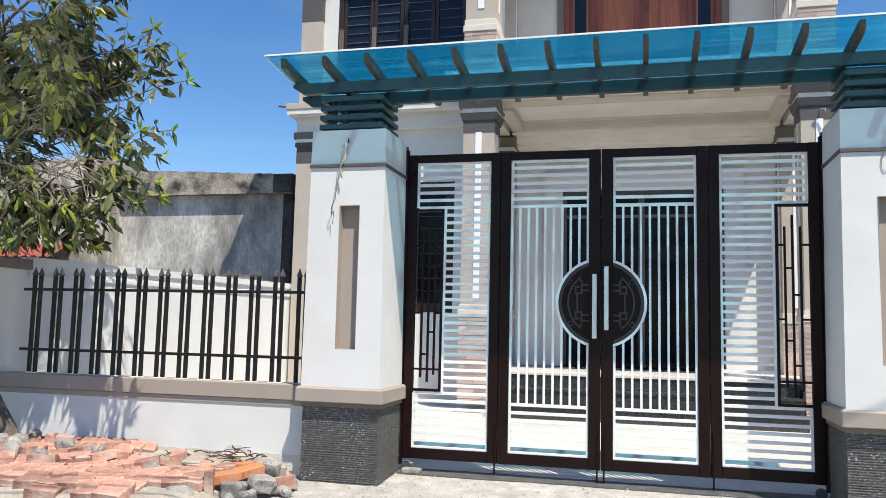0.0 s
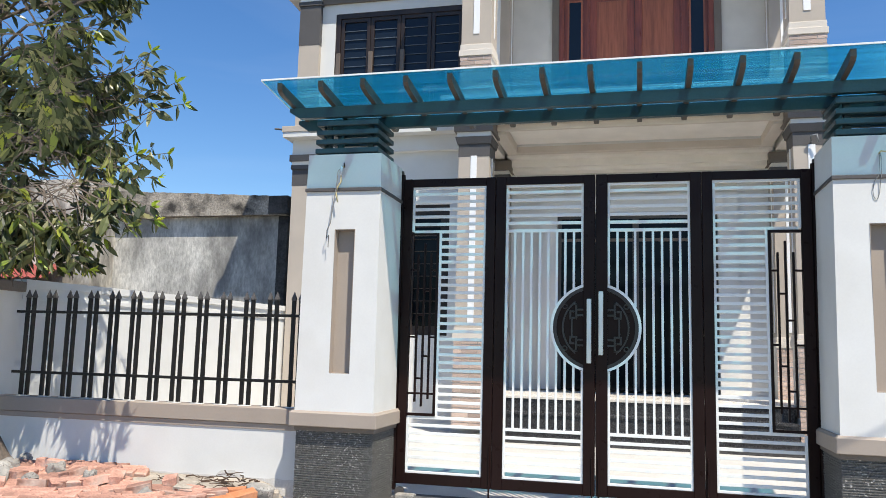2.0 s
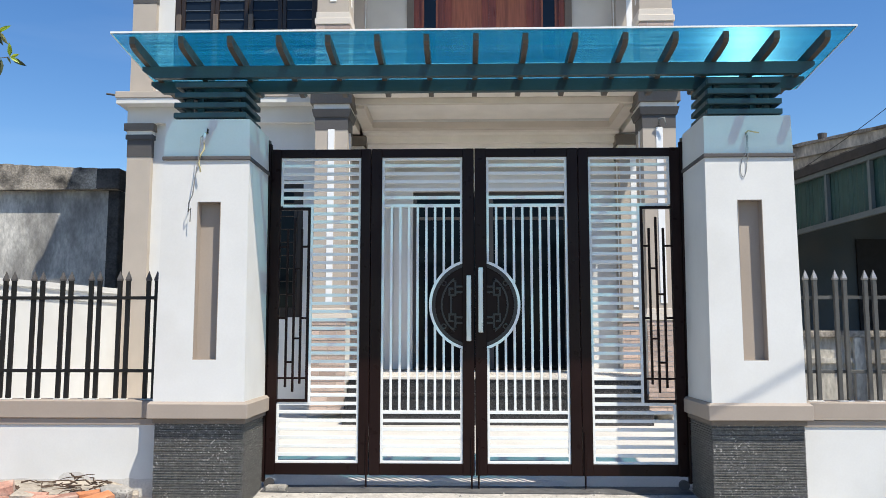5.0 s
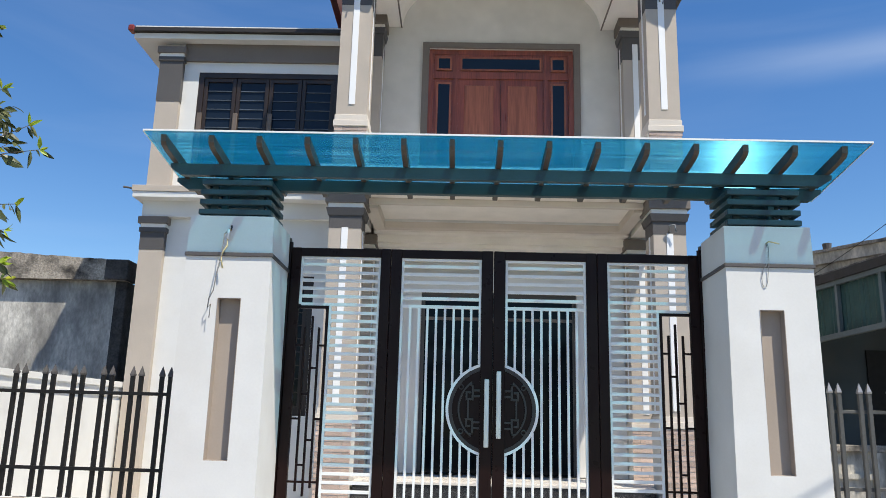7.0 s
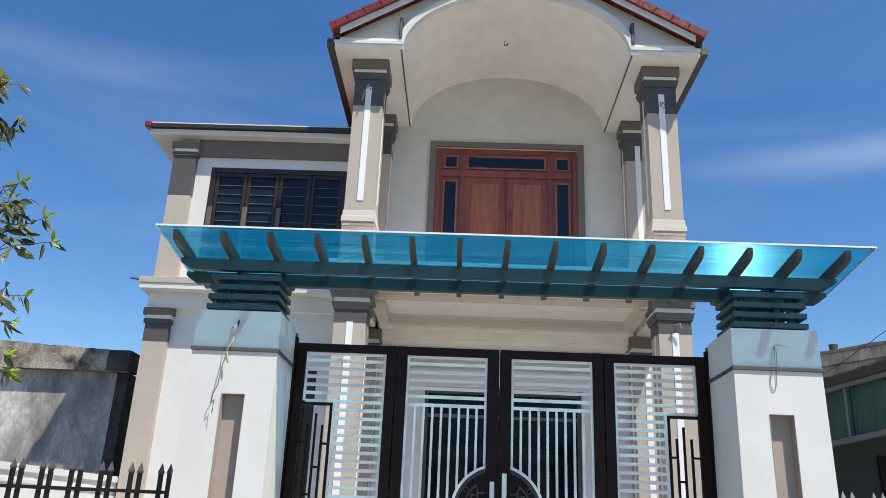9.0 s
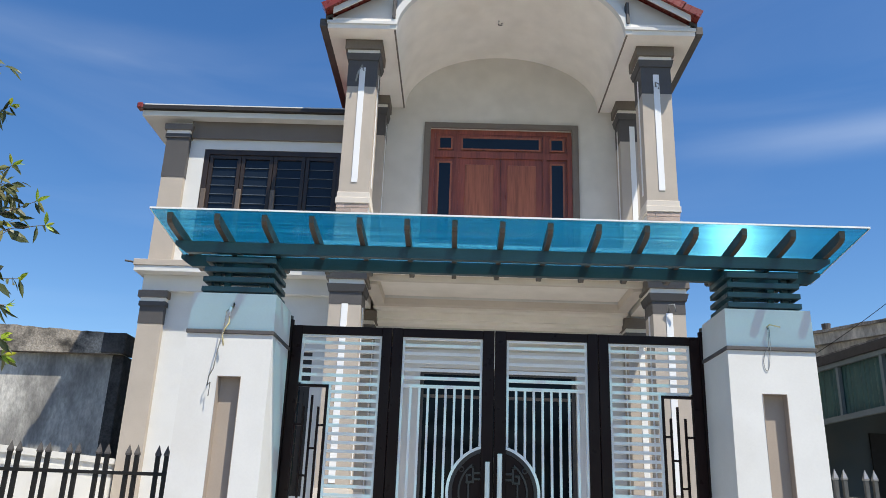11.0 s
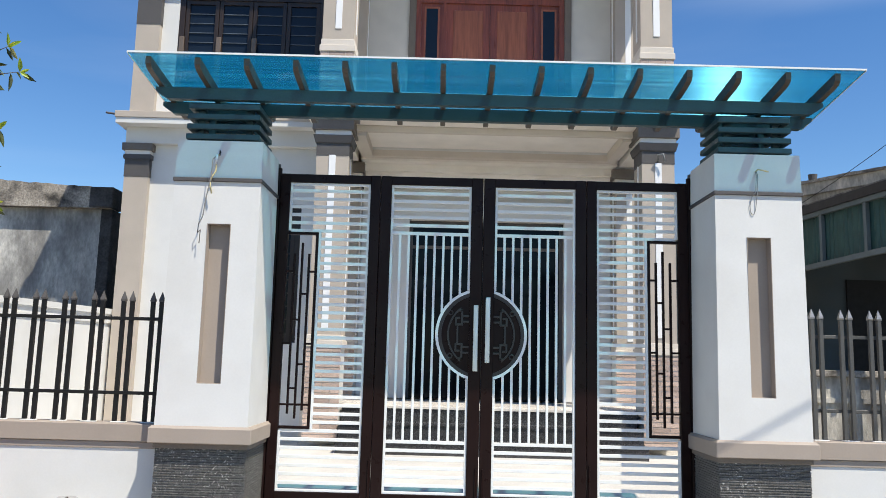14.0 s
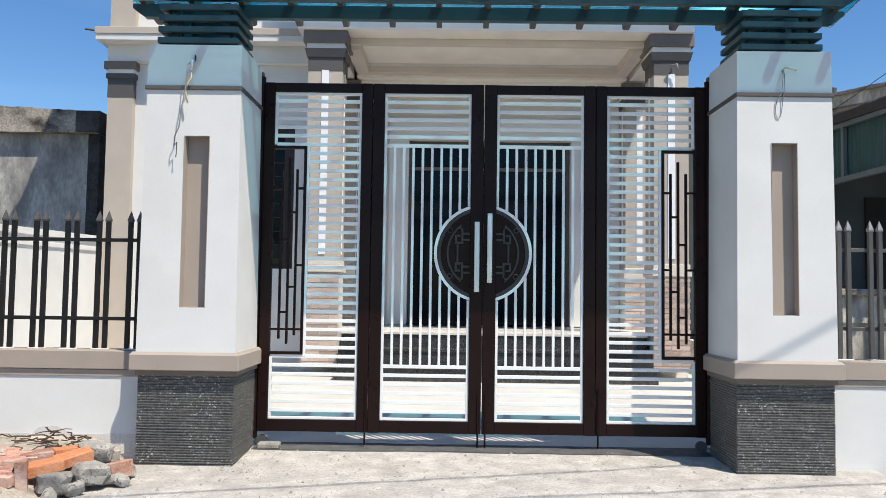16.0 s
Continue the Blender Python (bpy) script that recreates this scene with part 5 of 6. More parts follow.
slanted("awning_frame", 0, L, (zt(0) - 0.03, zt(0) + 0.03), (zt(L) - 0.03, zt(L) + 0.03), 0.06, PALE_FRAME)
slanted("awning_frame", 0, L, (zb(0) - 0.035, zb(0) + 0.035), (zb(L) - 0.035, zb(L) + 0.035), 0.06, PALE_FRAME)
slanted("awning_fascia", 0, L, (zt(0) + 0.032, zt(0) + 0.15), (zt(L) + 0.032, zt(L) + 0.15), 0.09, GUTTER)
k = 4
for i in range(k + 1):
    t = L * i / k
    slanted("awning_post", max(0, t - 0.03), min(L, t + 0.03), (zb(t), zt(t)), (zb(t), zt(t)), 0.05, PALE_FRAME)
bm = bmesh.new()
m = 120
ra, rb = [], []
for i in range(m + 1):
    t = L * i / m
    p = A0 + d * t + nrm * (-0.02 + 0.012 * math.sin(i * 1.9))
    ra.append(bm.verts.new((p.x, p.y, zb(t))))
    rb.append(bm.verts.new((p.x, p.y, zt(t))))
for i in range(m):
    bm.faces.new((ra[i], ra[i + 1], rb[i + 1], rb[i]))
got = bmesh.ops.extrude_face_region(bm, geom=bm.faces[:])["geom"]
for g in got:
    if isinstance(g, bmesh.types.BMVert):
        g.co.x += 0.01
part("awning_sheet", bm, GREEN_SHEET, nb, "dark green corrugated sheets")
bm = bmesh.new()
q = [A0, A1, A1 + Vector((3.6, 0, 0)), A0 + Vector((3.85, 0, 0))]
f = [bm.verts.new((p.x, p.y, 3.755 - (0.03 * L if i in (1, 2) else 0))) for i, p in enumerate(q)]
b = [bm.verts.new((p.x, p.y, 3.80 - (0.03 * L if i in (1, 2) else 0))) for i, p in enumerate(q)]
bm.faces.new(f)
bm.faces.new(b[::-1])
for i in range(4):
    j = (i + 1) % 4
    bm.faces.new((f[j], f[i], b[i], b[j]))
part("awning_roof", bm, OLD_CAP, nb, "dark weathered awning roof")
nb_post = part("awning_leg", B(5.0, 5.1, 1.75, 1.85, -0.05, 2.80), PALE_FRAME, nb)

for k, (t0, z0, t1, z1) in enumerate(((0.4, 3.95, 3.6, 5.35), (0.9, 4.55, 4.2, 4.05))):
    a, b = UA + ud * t0 - un * 0.30, UA + ud * t1 - un * 0.30
    pts = [Vector((*a.lerp(b, i / 12).xy, z0 + (z1 - z0) * i / 12 - 0.35 * (i / 12) * (1 - i / 12))) for i in range(13)]
    part("cable", tube(bmesh.new(), pts, 0.006, 5), WIRE_BLACK, nb, "thin black cable slung across the upper wall")

nw = thing("concrete_fence", "old stained concrete plot fence with sunken panels", "fence", (5.5, 2.4, 0))
part("wall", B(3.42, 9.5, 2.42, 2.55, -0.05, 1.30), OLD_PALE, nw)
part("coping", B(3.40, 9.5, 2.36, 2.60, 1.30, 1.38, bevel=0.01), OLD_CAP, nw)
for i in range(7):
    x = 3.6 + 0.85 * i
    part("pier", B(x, x + 0.12, 2.36, 2.42, -0.05, 1.30), OLD_PALE, nw)
    part("panel_rim", B(x + 0.12, x + 0.85, 2.385, 2.42, 1.0, 1.06), OLD_PALE, nw)
    part("panel_rim", B(x + 0.12, x + 0.85, 2.385, 2.42, 0.2, 0.26), OLD_PALE, nw)
structure("wall_side_east", B(3.32, 3.42, -0.25, 12, -0.1, 0.62), OLD_WALL, "low side boundary wall in old render", "wall")


# ---- tree ----
def tree():
    t = thing("tree", "leafy young tree with drooping dark green leaves by the fence", "tree", (-5.43, -0.78, 0))
    rng = random.Random(11)
    trunk = [Vector(p) for p in ((-5.28, -0.80, -0.08), (-5.48, -0.87, 0.22), (-5.66, -0.9, 0.52), (-5.80, -0.95, 0.85), (-5.98, -1.05, 1.2), (-6.05, -1.15, 1.75), (-5.95, -1.25, 2.4), (-5.75, -1.3, 3.2), (-5.6, -1.3, 4.0), (-5.5, -1.3, 5.0))]
    part("trunk", tube(bmesh.new(), trunk, 0.11, 10, 0.015), BARK, t, "grey-brown leaning trunk", smooth=True)

    part("stub", tube(bmesh.new(), [(-5.80, -0.95, 0.86), (-5.68, -0.96, 0.97), (-5.61, -0.97, 1.12)], 0.045, 7, 0.03), BARK, t, "cut branch stub", smooth=True)

    def on_trunk(z):
        for a, b in zip(trunk, trunk[1:]):
            if a.z <= z <= b.z:
                return a.lerp(b, (z - a.z) / (b.z - a.z))
        return trunk[-1]

    leaves = bmesh.new()
    young = bmesh.new()
    twigs = bmesh.new()

    def leaf(p, way, size, leaves=leaves):
        way = way.normalized()
        tip_z = p.z + way.z * size
        if tip_z < 1.92 or (p.x > -4.15 and p.z < 2.3):
            return
        side = way.cross(Vector((rng.uniform(-1, 1), rng.uniform(-1, 1), rng.uniform(-0.2, 1)))).normalized()
        up = side.cross(way)
        w = size * rng.uniform(0.12, 0.185)
        bend = -up * size * rng.uniform(0.02, 0.16)
        a = leaves.verts.new(p)
        m1 = leaves.verts.new(p + way * size * 0.35 + bend * 0.3)
        m2 = leaves.verts.new(p + way * size * 0.72 + bend * 0.8)
        e = leaves.verts.new(p + way * size + bend * 1.6)
        l1 = leaves.verts.new(p + way * size * 0.38 + side * w + up * w * 0.35 + bend * 0.3)
        r1 = leaves.verts.new(p + way * size * 0.38 - side * w + up * w * 0.35 + bend * 0.3)
        l2 = leaves.verts.new(p + way * size * 0.72 + side * w * 0.72 + up * w * 0.2 + bend * 0.8)
        r2 = leaves.verts.new(p + way * size * 0.72 - side * w * 0.72 + up * w * 0.2 + bend * 0.8)
        for q in ((a, m1, l1), (a, r1, m1), (l1, m1, m2, l2), (m1, r1, r2, m2), (l2, m2, e), (m2, r2, e)):
            leaves.faces.new(q)

    def spray(p, way, n, size, gaps=True):
        """A twig's end: leaves in a loose whorl, hanging."""
        if gaps and noise.noise(p * 2.1 + Vector((3, 1, 7))) > 0.04:
            return
        for _ in range(n):
            d = (way * 0.6 + Vector((rng.gauss(0, 0.75), rng.gauss(0, 0.75), rng.gauss(-0.75, 0.5)))).normalized()
            leaf(p + way * rng.uniform(-0.12, 0.04), d, size * rng.uniform(0.7, 1.25))

    def limb(start, end, r, level):
        start, end = Vector(start), Vector(end)
        mid_ = (start + end) / 2 + Vector((rng.gauss(0, 0.08), rng.gauss(0, 0.08), 0.10 if level < 2 else 0.03))
        tube(twigs, [start, start.lerp(mid_, 0.55) + Vector((0, 0, 0.02)), mid_, mid_.lerp(end, 0.6), end], r, 5, r * 0.45)
        ln = (end - start).length
        if level >= 2:
            spray(end, (end - start).normalized(), rng.randint(3, 7), 0.185)
            for f in (0.5, 0.8):
                spray(start.lerp(end, f), (end - start).normalized(), rng.randint(1, 3), 0.19)
            return
        for _ in range(5 if level == 0 else 3):
            f = rng.uniform(0.35, 1.0)
            p = start.lerp(mid_, f * 2) if f < 0.5 else mid_.lerp(end, f * 2 - 1)
            d = ((end - start).normalized() * 0.8 + Vector((rng.gauss(0, 0.6), rng.gauss(0, 0.6), rng.gauss(-0.05, 0.55)))).normalized()
            limb(p, p + d * ln * rng.uniform(0.38, 0.62), r * 0.5, level + 1)
        if level == 1:
            spray(end, (end - start).normalized(), 5, 0.19)

    for z, n, reach, rise in ((2.2, 3, 1.05, 0.25), (2.55, 4, 1.1, 0.2), (2.95, 4, 1.1, 0.25), (3.4, 4, 1.1, 0.3), (3.9, 3, 1.0, 0.3), (4.4, 3, 0.85, 0.3), (4.8, 2, 0.7, 0.4)):
        for k in range(n):
            a = k * math.tau / n + rng.uniform(-0.4, 0.4) + z
            s0 = on_trunk(z)
            rr = reach * rng.uniform(0.75, 1.1)
            limb(s0, s0 + Vector((math.cos(a) * rr, math.sin(a) * rr * 0.85, rise + rng.uniform(-0.25, 0.2))), 0.02, 0)
    for z in (3.2, 3.6, 4.0, 4.4):
        s0 = on_trunk(z)
        limb(s0, s0 + Vector((rng.uniform(0.85, 1.15), rng.uniform(-0.5, 0.4), rng.uniform(0.1, 0.4))), 0.018, 0)
    # the heavy side of the crown, hanging over the fence
    for z in (2.5, 2.7, 2.9, 3.1, 3.3, 3.5, 3.7, 3.9):
        for k in range(2):
            s0 = on_trunk(z)
            e0 = Vector((rng.uniform(-5.15, -4.75), rng.uniform(-1.55, -1.05), z + rng.uniform(-0.3, 0.15)))
            limb(s0, e0, 0.016, 0)
    # long thin shoots that reach towards the gate, and hanging ones
    def shoot(s0, e, n):
        s0, e = Vector(s0), Vector(e)
        m1 = s0.lerp(e, 0.4) + Vector((0, 0, rng.uniform(-0.12, 0.04)))
        m2 = s0.lerp(e, 0.75) + Vector((0, rng.uniform(-0.04, 0.04), rng.uniform(-0.08, 0.02)))
        tube(twigs, [s0, m1, m2, e], 0.007, 5, 0.003)
        d = (e - m2).normalized()
        spray(e, d, 4, 0.15, False)
        for _ in range(5):
            leaf(e, (d + Vector((rng.gauss(0, 0.5), rng.gauss(0, 0.5), rng.gauss(0.15, 0.5)))).normalized(), rng.uniform(0.07, 0.13), young)
        for q in (m1, m1.lerp(m2, 0.5), m2):
            spray(q, d, rng.randint(1, n), 0.20, False)
            p2 = q + Vector((rng.gauss(0.08, 0.1), rng.gauss(0, 0.1), rng.gauss(0.0, 0.14)))
            tube(twigs, [q, q.lerp(p2, 0.5) + Vector((0, 0, 0.015)), p2], 0.004, 5, 0.0025)
            spray(p2, (p2 - q).normalized(), 4, 0.17, False)
    for s0, e, n in (((-4.6, -1.35, 3.3), (-3.36, -1.4, 3.48), 2), ((-4.5, -1.3, 3.45), (-3.55, -1.3, 3.72), 3), ((-4.7, -1.35, 3.6), (-3.80, -1.4, 4.0), 4), ((-4.6, -1.4, 2.9), (-3.85, -1.45, 3.02), 4),
                     ((-4.6, -1.3, 2.7), (-3.72, -1.3, 2.42), 4), ((-4.8, -1.4, 2.5), (-4.25, -1.4, 1.98), 5), ((-4.7, -1.2, 2.8), (-4.1, -1.2, 2.6), 5), ((-4.8, -1.4, 4.2), (-3.95, -1.4, 4.55), 3),
                     ((-4.9, -1.4, 2.5), (-4.7, -1.5, 2.05), 5), ((-5.0, -1.2, 2.75), (-4.78, -1.12, 2.2), 7), ((-4.95, -1.1, 2.7), (-4.6, -1.05, 2.2), 7), ((-4.9, -1.25, 2.7), (-4.5, -1.15, 2.22), 7), ((-4.7, -1.2, 2.75), (-4.35, -1.12, 2.3), 7), ((-4.8, -1.15, 2.9), (-4.4, -1.1, 2.5), 7), ((-5.2, -1.4, 2.5), (-5.1, -1.5, 2.0), 5), ((-5.5, -1.4, 2.5), (-5.5, -1.6, 2.1), 5), ((-4.4, -1.4, 2.95), (-3.45, -1.5, 3.0), 5), ((-4.5, -1.4, 2.8), (-3.55, -1.5, 2.78), 5), ((-4.6, -1.35, 2.75), (-3.65, -1.45, 2.52), 6), ((-4.6, -1.3, 2.7), (-4.0, -1.2, 2.38), 6), ((-5.1, -1.1, 2.6), (-5.05, -1.0, 2.02), 8), ((-5.3, -1.1, 2.6), (-5.3, -1.0, 2.0), 8), ((-4.9, -1.0, 2.6), (-4.8, -0.95, 2.0), 8), ((-4.7, -1.1, 2.6), (-4.55, -1.05, 2.02), 8), ((-5.5, -1.2, 2.5), (-5.5, -1.05, 2.0), 8), ((-5.15, -1.25, 2.55), (-5.15, -1.2, 2.1), 8), ((-4.9, -1.35, 3.2), (-4.05, -1.4, 3.25), 5), ((-4.8, -1.2, 3.5), (-4.2, -1.2, 3.75), 5)):
        shoot(s0, e, n)
    # the upper shoots on the gate's side lean back over the fence
    def ease(q):
        q = max(0.0, min(1.0, q))
        return q * q * (3 - 2 * q)
    for bm in (leaves, young, twigs):
        for v in bm.verts:
            k = ease((v.co.z - 2.4) / 0.6) * ease((v.co.x + 5.2) / 0.8)
            v.co += Vector((-0.85, 1.2, 0.2 + 0.15 * (v.co.z - 2.4))) * k
    b = part("branchwork", twigs, BARK, t, "thin grey-brown twigs and limbs")
    tagged(b, kind="stuff")
    c = part("crown", leaves, LEAF, t, "many narrow drooping dark green leaves")
    tagged(c, kind="stuff")
    y = part("young_leaves", young, YOUNG, t, "bright yellow-green young leaves at the tips")
    tagged(y, kind="stuff")


tree()
tagged(part("post", B(-6.12, -6.01, -0.66, -0.57, -0.05, 1.80, bevel=0.01), BARK), "dark weathered wooden post behind the tree", "post")


# ---- heap of bricks and rubble by the fence ----
def mound_z(x, y):
    """A low plateau that falls off towards the lane and the ramp."""
    def ease(t):
        t = max(0.0, min(1.0, t))
        return t * t * (3 - 2 * t)
    f = ease((x + 6.3) / 0.5) * ease((-2.62 - x) / 0.35) * ease((y + 2.75) / 0.6)
    return -0.05 + f * (0.155 + 0.045 * ease((y + 1.6) / 0.9)) + 0.018 * noise.noise((x * 3, y * 3, 0)) * f


bm = sheet_on(-6.2, -2.62, -2.75, -0.475, 0.09, lambda x, y: max(-0.04, mound_z(x, y)), 0.1)
structure("ground_heap", bm, SAND, "heap of sand and broken mortar beside the fence wall", "sand heap", smooth=True)


def lump(bm, r, seed):
    """A broken, angular lump."""
    rs = random.Random(seed)
    off = Vector((rs.uniform(0, 50), rs.uniform(0, 50), rs.uniform(0, 50)))
    bmesh.ops.create_icosphere(bm, subdivisions=2, radius=1.0)
    for v in bm.verts:
        d = v.co.normalized()
        f = 0.92 + 0.30 * noise.noise(d * 1.1 + off) + 0.16 * noise.noise(d * 3.2 + off)
        f = min(f, 1.02 + 0.06 * noise.noise(d * 2 + off))
        d = Vector([math.copysign(abs(q) ** 0.62, q) for q in d]) * 0.86
        v.co = Vector((d.x * 1.3, d.y * 0.95, d.z * 0.76)) * r * f
    return bm


brick_me = []
for k in range(5):
    bm = box(bmesh.new(), -0.118, 0.118, -0.057, 0.057, -0.034, 0.034, bevel=0.004)
    rb = random.Random(k)
    for v in bm.verts:
        v.co += Vector((rb.uniform(-1, 1), rb.uniform(-1, 1), rb.uniform(-1, 1))) * 0.004
        if k == 3 and v.co.x > 0:
            v.co.x *= 0.55 + rb.uniform(-0.12, 0.12)
        if k == 4:
            v.co.y *= 1.12 + 0.2 * (v.co.x > 0)
            v.co.z *= 0.8
    brick_me.append(mesh("brick", bm, BRICK))
stone_me = [mesh("stone", lump(bmesh.new(), 0.060 + 0.011 * k, k), STONE) for k in range(6)]
rb = random.Random(21)


def loose(name, me, loc, rot, label, cat, group):
    ob = new(name, me)
    ob.matrix_basis = Matrix.LocRotScale(loc, Euler(rot), None)
    return tagged(ob, label, cat, group)


# bricks thrown down flat, close together
row_y = -2.28
while row_y < -0.62:
    x = -5.25 - 0.3 * rb.random()
    while x < (-2.95 if row_y > -1.25 else -3.05):
        step = rb.uniform(0.165, 0.215)
        y = row_y + rb.gauss(0, 0.025)
        cx = x + step / 2
        sandy = cx > -4.05 and y > -1.18 - 0.1 * (cx + 4.05)
        if not sandy and rb.random() < 0.93 and not (y < -1.9 and cx > -3.2):
            z = mound_z(cx, y) + 0.02 + rb.uniform(-0.006, 0.012)
            loose("brick", brick_me[rb.randrange(5)], (cx, y, z), (rb.gauss(0.24, 0.09), rb.gauss(0, 0.08), 0.35 + rb.gauss(0, 0.3)),
                  "loose orange-red brick lying in the heap", "brick", "loose bricks")
        x += step
    row_y += rb.uniform(0.098, 0.118)
for k in range(12):
    cx, y = rb.uniform(-5.0, -3.3), rb.uniform(-1.8, -0.75)
    if cx > -4.2 and y > -1.15:
        continue
    loose("brick", brick_me[rb.randrange(5)], (cx, y, mound_z(cx, y) + 0.088), (rb.gauss(0, 0.12), rb.gauss(0, 0.12), rb.uniform(0, 3.1)),
          "orange-red brick lying on top of the heap", "brick", "loose bricks")
# the heap's edge at the ramp: bricks and lumps set as a rough kerb
new_me = []
for k in range(2):
    bm = box(bmesh.new(), -0.112, 0.112, -0.054, 0.054, -0.034, 0.034, bevel=0.005)
    for v in bm.verts:
        v.co += Vector((rb.uniform(-1, 1), rb.uniform(-1, 1), rb.uniform(-1, 1))) * 0.003
    new_me.append(mesh("brick", bm, NEW_BRICK))
for x, y, z, rx, ry, rz in ((-2.80, -1.56, 0.145, 0.15, -0.12, 0.75), (-2.70, -1.37, 0.165, 0.20, -0.16, 0.80), (-2.80, -1.18, 0.165, 0.05, -0.05, 0.6)):
    loose("brick", new_me[rb.randrange(2)], (x, y, z), (rx, ry, rz), "fresh orange brick leaning on the heap's edge", "brick", "loose bricks")
for x, y, z, rx, ry, rz in ((-2.86, -1.70, 0.105, 0.1, 1.52, 0.5), (-2.98, -1.26, 0.15, 0.05, -0.04, 0.55), (-2.475, -1.20, 0.055, 1.5, 0.05, 1.35), (-2.95, -1.48, 0.10, 0.04, 0.0, 0.6),
                            (-3.02, -1.80, 0.075, 0.1, 0.05, 0.5), (-2.86, -1.34, 0.10, 0.0, 0.0, 0.5), (-3.10, -1.62, 0.10, 0.05, 0.0, 0.3)):
    loose("brick", brick_me[rb.randrange(3)], (x, y, z), (rx, ry, rz), "dull red brick in the heap's loose edge", "brick", "loose bricks")
big_me = [mesh("stone", lump(bmesh.new(), 0.112, 40 + k), STONE) for k in range(3)]
for k, (x, y, z, rz) in enumerate(((-2.71, -1.59, 0.06, 0.75), (-2.58, -1.39, 0.075, 0.7), (-2.655, -1.14, 0.165, 0.3), (-2.66, -1.12, 0.05, 1.4), (-2.98, -1.93, 0.05, 0.4), (-3.22, -2.05, 0.05, 0.2))):
    loose("stone", big_me[k % 3], (x, y, z), (0.08 * k, 0.1, rz), "large grey lump of broken concrete in the heap's edge", "stone", "rubble lumps")
loose("stone", mesh("stone", B(-0.05, 0.05, -0.045, 0.045, -0.05, 0.05, bevel=0.012), SAND), (-2.575, -1.06, 0.125), (0.1, 0.05, 0.4), "pale squarish lump of mortar on the heap's edge", "stone", "rubble lumps")
for k, (x, y, z) in enumerate(((-2.57, -1.02, 0.03), (-2.47, -1.06, 0.02), (-2.62, -1.24, 0.02), (-2.50, -1.30, 0.015), (-2.60, -1.55, 0.015), (-2.66, -1.76, 0.015), (-2.42, -1.30, 0.012))):
    loose("stone", stone_me[0], (x, y, z), (0.2 + k, 0.3, k), "small grey lump of concrete rubble", "stone", "rubble lumps")
holes = [(a, a + 0.032, b, b + 0.022) for a in (-0.076, -0.032, 0.012) for b in (-0.032, 0.010)]
loose("hollow_brick", mesh("hollow_brick", wall_with(-0.09, 0.06, -0.10, 0.10, -0.046, 0.046, holes), SAND), (-3.27, -1.22, 0.155), (0.12, 0.06, 0.15), "dusty grey hollow brick with open cells in the heap", "brick", "loose bricks")
for k in range(40):
    x, y = rb.uniform(-5.9, -4.75), rb.uniform(-1.7, -0.7)
    if k % 4 == 0:
        loose("stone", stone_me[rb.randrange(3)], (x, y, max(-0.03, mound_z(x, y)) + 0.05), (rb.uniform(0, 6), rb.uniform(0, 6), rb.uniform(0, 6)), "grey lump of broken concrete rubble", "stone", "rubble lumps")
for x, y, z in ((-5.45, -1.42, 0.16), (-5.3, -1.6, 0.14), (-5.55, -1.65, 0.13), (-5.15, -1.75, 0.1), (-5.2, -1.0, 0.19), (-5.32, -1.12, 0.2), (-5.12, -1.22, 0.19), (-5.3, -1.3, 0.18), (-4.95, -1.42, 0.17), (-5.05, -1.55, 0.15), (-4.2, -1.25, 0.2), (-4.7, -1.38, 0.18), (-3.5, -1.5, 0.13)):
    loose("stone", stone_me[rb.randrange(6)], (x, y, z), (rb.uniform(0, 6), rb.uniform(0, 6), rb.uniform(0, 6)), "pale lump of old mortar", "stone", "rubble lumps")
for k in range(46):
    x, y = (rb.gauss(-2.93, 0.10), rb.gauss(-1.0, 0.07)) if k % 2 else (rb.uniform(-3.8, -2.85), rb.uniform(-1.05, -0.62))
    z = max(-0.03, mound_z(x, y)) + 0.012 + rb.uniform(0.01, 0.11) * (k % 2)
    a = rb.uniform(0, math.tau)
    p = Vector((x, y, z))
    q = p + Vector((math.cos(a) * rb.uniform(0.03, 0.1), math.sin(a) * rb.uniform(0.03, 0.1), rb.uniform(-0.005, 0.03)))
    a += rb.gauss(0, 0.7)
    r_ = q + Vector((math.cos(a) * rb.uniform(0.03, 0.09), math.sin(a) * 0.05, rb.uniform(-0.015, 0.02)))
    a += rb.gauss(0, 0.8)
    e_ = r_ + Vector((math.cos(a) * 0.05, math.sin(a) * 0.04, rb.uniform(-0.02, 0.01)))
    tagged(part("twig", tube(bmesh.new(), [p, q, r_, e_], rb.uniform(0.004, 0.008), 5, 0.003), TWIG), "dry brown twig on the rubble", "twig", "dry twigs")
# mortar slopped against the wall's foot
bm = bmesh.new()
n = 90
edge_lo, edge_hi = [], []
for i in range(n + 1):
    x = -5.0 + 2.40 * i / n
    h = 0.165 + 0.02 * noise.noise((x * 2.2, 0, 3)) + 0.012 * noise.noise((x * 9, 0, 5))
    h += 0.055 * max(0.0, min(1.0, (x + 3.42) / 0.03)) * max(0.0, min(1.0, (-3.12 - x) / 0.12))
    edge_lo.append([bm.verts.new((x, y, 0.02)) for y in (-0.505, -0.495)])
    edge_hi.append([bm.verts.new((x, y, h)) for y in (-0.5005, -0.495)])
for i in range(n):
    bm.faces.new((edge_lo[i][0], edge_lo[i + 1][0], edge_hi[i + 1][0], edge_hi[i][0]))
    bm.faces.new((edge_hi[i][0], edge_hi[i + 1][0], edge_hi[i + 1][1], edge_hi[i][1]))
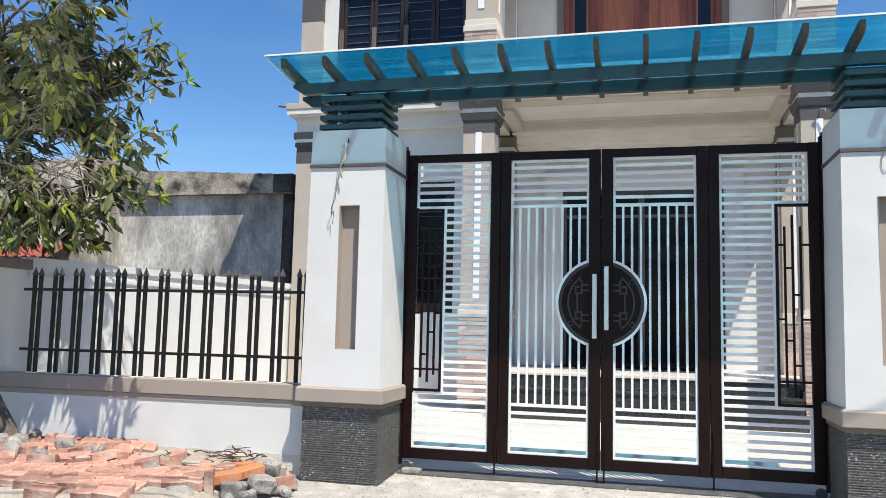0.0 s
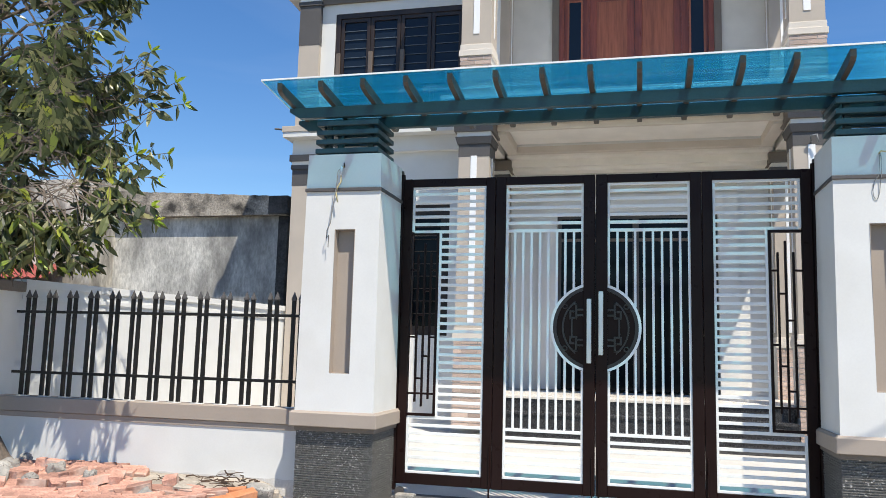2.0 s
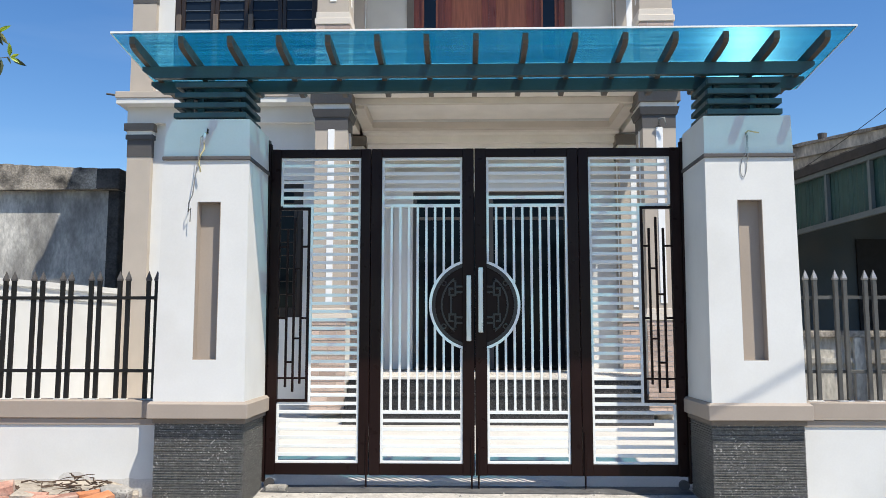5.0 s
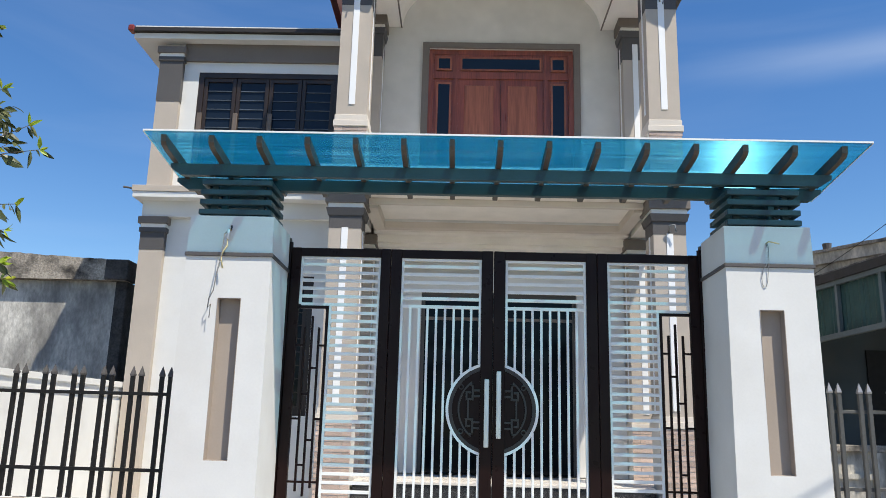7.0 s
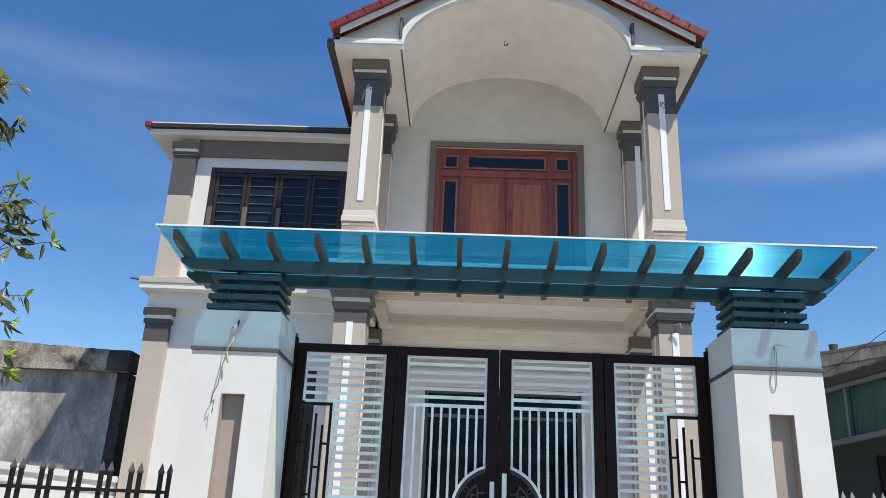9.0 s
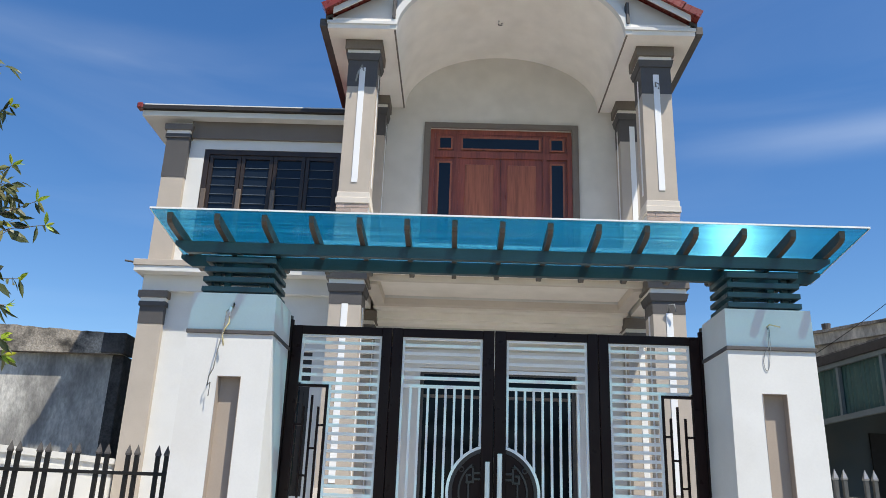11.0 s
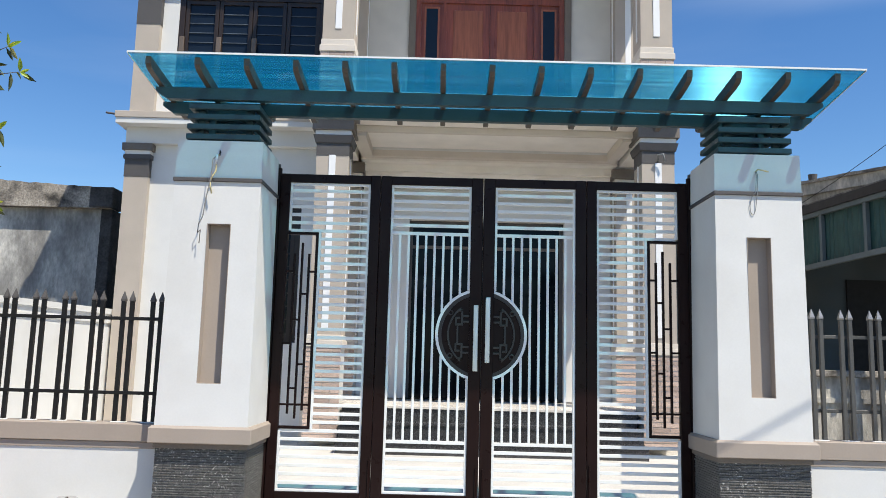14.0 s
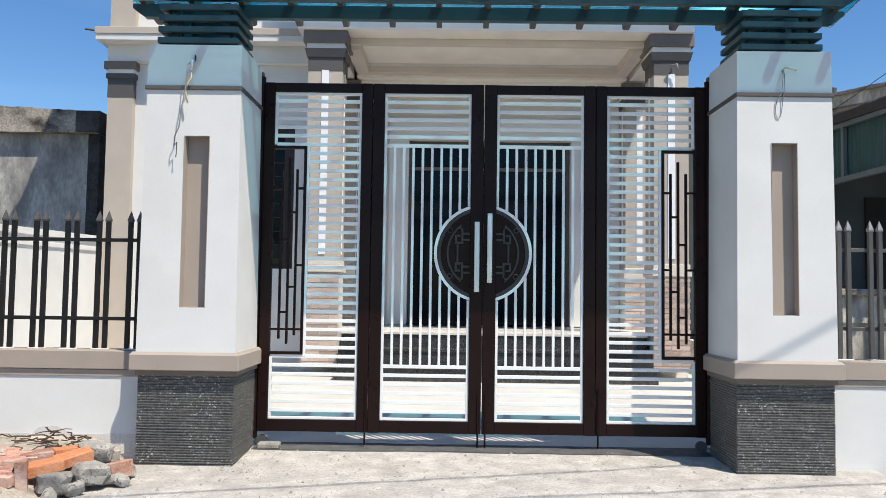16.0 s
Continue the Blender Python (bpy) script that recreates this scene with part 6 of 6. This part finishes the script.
structure("trim_mortar", bm, SMEAR, "grey mortar slopped along the foot of the fence wall", "mortar")
# broken bits by the pillar foot and grit on the ramp
tagged(part("concrete_block", B(-1.80, -1.62, -0.16, -0.06, 0.0, 0.05, bevel=0.012), STONE), "small broken concrete block at the pillar's foot", "block")
bm = bmesh.new()
for k in range(3600):
    if k < 420:
        x, y = -1.83 + abs(rb.gauss(0, 0.22)) - 0.12, -0.72 + rb.gauss(0, 0.22)
        if x < -1.85 and y > -0.66:
            continue
    else:
        x, y = rb.uniform(-2.6, 2.7), rb.uniform(-2.2, -0.05)
    s = rb.uniform(0.002, 0.007) if k % 14 else rb.uniform(0.008, 0.02)
    z = apron_height(x, y)
    v = [bm.verts.new((x + dx * s, y + dy * s, z + dz * s)) for dx, dy, dz in ((-1, -0.8, -0.2), (1, -0.6, -0.2), (0.2, 1, -0.2), (rb.uniform(-0.4, 0.4), 0, 0.9))]
    for q in ((0, 1, 3), (1, 2, 3), (2, 0, 3)):
        bm.faces.new([v[i] for i in q])
g = part("grit", bm, STONE)
tagged(g, "scattered grit and crumbs on the concrete ramp", "grit", kind="stuff")


# ---- wires ----
def wire(name, pts, r, mat, label):
    return tagged(part(name, tube(bmesh.new(), pts, r, 6), mat, smooth=True), label, "wire")


wire("wire", [(-2.215, -0.68, 2.995), (-2.22, -0.725, 2.99), (-2.225, -0.735, 2.93), (-2.222, -0.735, 2.85), (-2.25, -0.735, 2.80), (-2.265, -0.735, 2.74), (-2.245, -0.738, 2.66)], 0.007, WIRE_YELLOW, "yellow electric wire hanging out of the pillar")
wire("wire", [(-2.215, -0.68, 2.99), (-2.20, -0.73, 3.02), (-2.19, -0.75, 3.0)], 0.006, WIRE_BLACK, "short black wire end out of the pillar")
wire("wire", [(-2.23, -0.70, 2.99), (-2.245, -0.76, 2.94), (-2.25, -0.765, 2.80), (-2.28, -0.76, 2.62), (-2.30, -0.75, 2.47), (-2.33, -0.75, 2.40), (-2.335, -0.745, 2.33), (-2.315, -0.74, 2.36), (-2.32, -0.735, 2.25)], 0.0045, WIRE_WHITE, "dull grey wire hanging in a loop on the pillar")
wire("wire", [(2.20, -0.68, 2.97), (2.20, -0.74, 2.975), (2.24, -0.76, 2.96), (2.28, -0.75, 2.955)], 0.006, WIRE_YELLOW, "short yellow-white wire out of the pillar")
wire("wire", [(2.20, -0.68, 2.97), (2.195, -0.715, 2.93), (2.185, -0.712, 2.79), (2.155, -0.702, 2.75), (2.142, -0.697, 2.68), (2.146, -0.695, 2.63), (2.158, -0.695, 2.605), (2.174, -0.695, 2.61), (2.188, -0.696, 2.65), (2.198, -0.702, 2.75), (2.202, -0.712, 2.79), (2.205, -0.715, 2.93), (2.205, -0.69, 2.97)], 0.003, WIRE_GREY, "thin wire loop hanging from the pillar")


wire("wire_sleeve", [(-2.222, -0.730, 2.985), (-2.224, -0.738, 2.95), (-2.226, -0.738, 2.905)], 0.011, GLOSS_WHITE, "short white sleeve round the yellow wire")


wire("wire", [(CXR - 0.01, 3.685, 7.74), (CXR - 0.03, 3.62, 7.78), (CXR + 0.02, 3.60, 7.74), (CXR + 0.01, 3.61, 7.66)], 0.012, WIRE_GREY, "grey wire end out of the column's strip")
wire("wire", [(CXL + 0.02, 3.685, 7.90), (CXL + 0.0, 3.60, 7.94), (CXL - 0.05, 3.59, 7.82), (CXL - 0.08, 3.60, 7.66)], 0.012, WIRE_GREY, "grey wire end hanging from the column's strip")
wire("wire", [(CXR + 0.0, 3.685, 4.20), (CXR - 0.02, 3.62, 4.27), (CXR + 0.05, 3.60, 4.28), (CXR + 0.07, 3.61, 4.18)], 0.012, WIRE_GREY, "grey wire end bent out of the column's strip")


def overhead(p, w, name="overhead_cable"):
    pts = []
    for i in range(31):
        s = -24 + 48 * i / 30
        pts.append(Vector(p) + Vector(w).normalized() * s + Vector((0, 0, 0.0009 * s * s)))
    tagged(part(name, tube(bmesh.new(), pts, 0.012, 6), WIRE_BLACK), "black overhead service cable above the lane", "cable", "overhead cables")


overhead((0.47, -3.44, 5.40), (1, 0.27, 0.02))
overhead((0.47, -3.95, 5.48), (1, 0.20, 0.0))
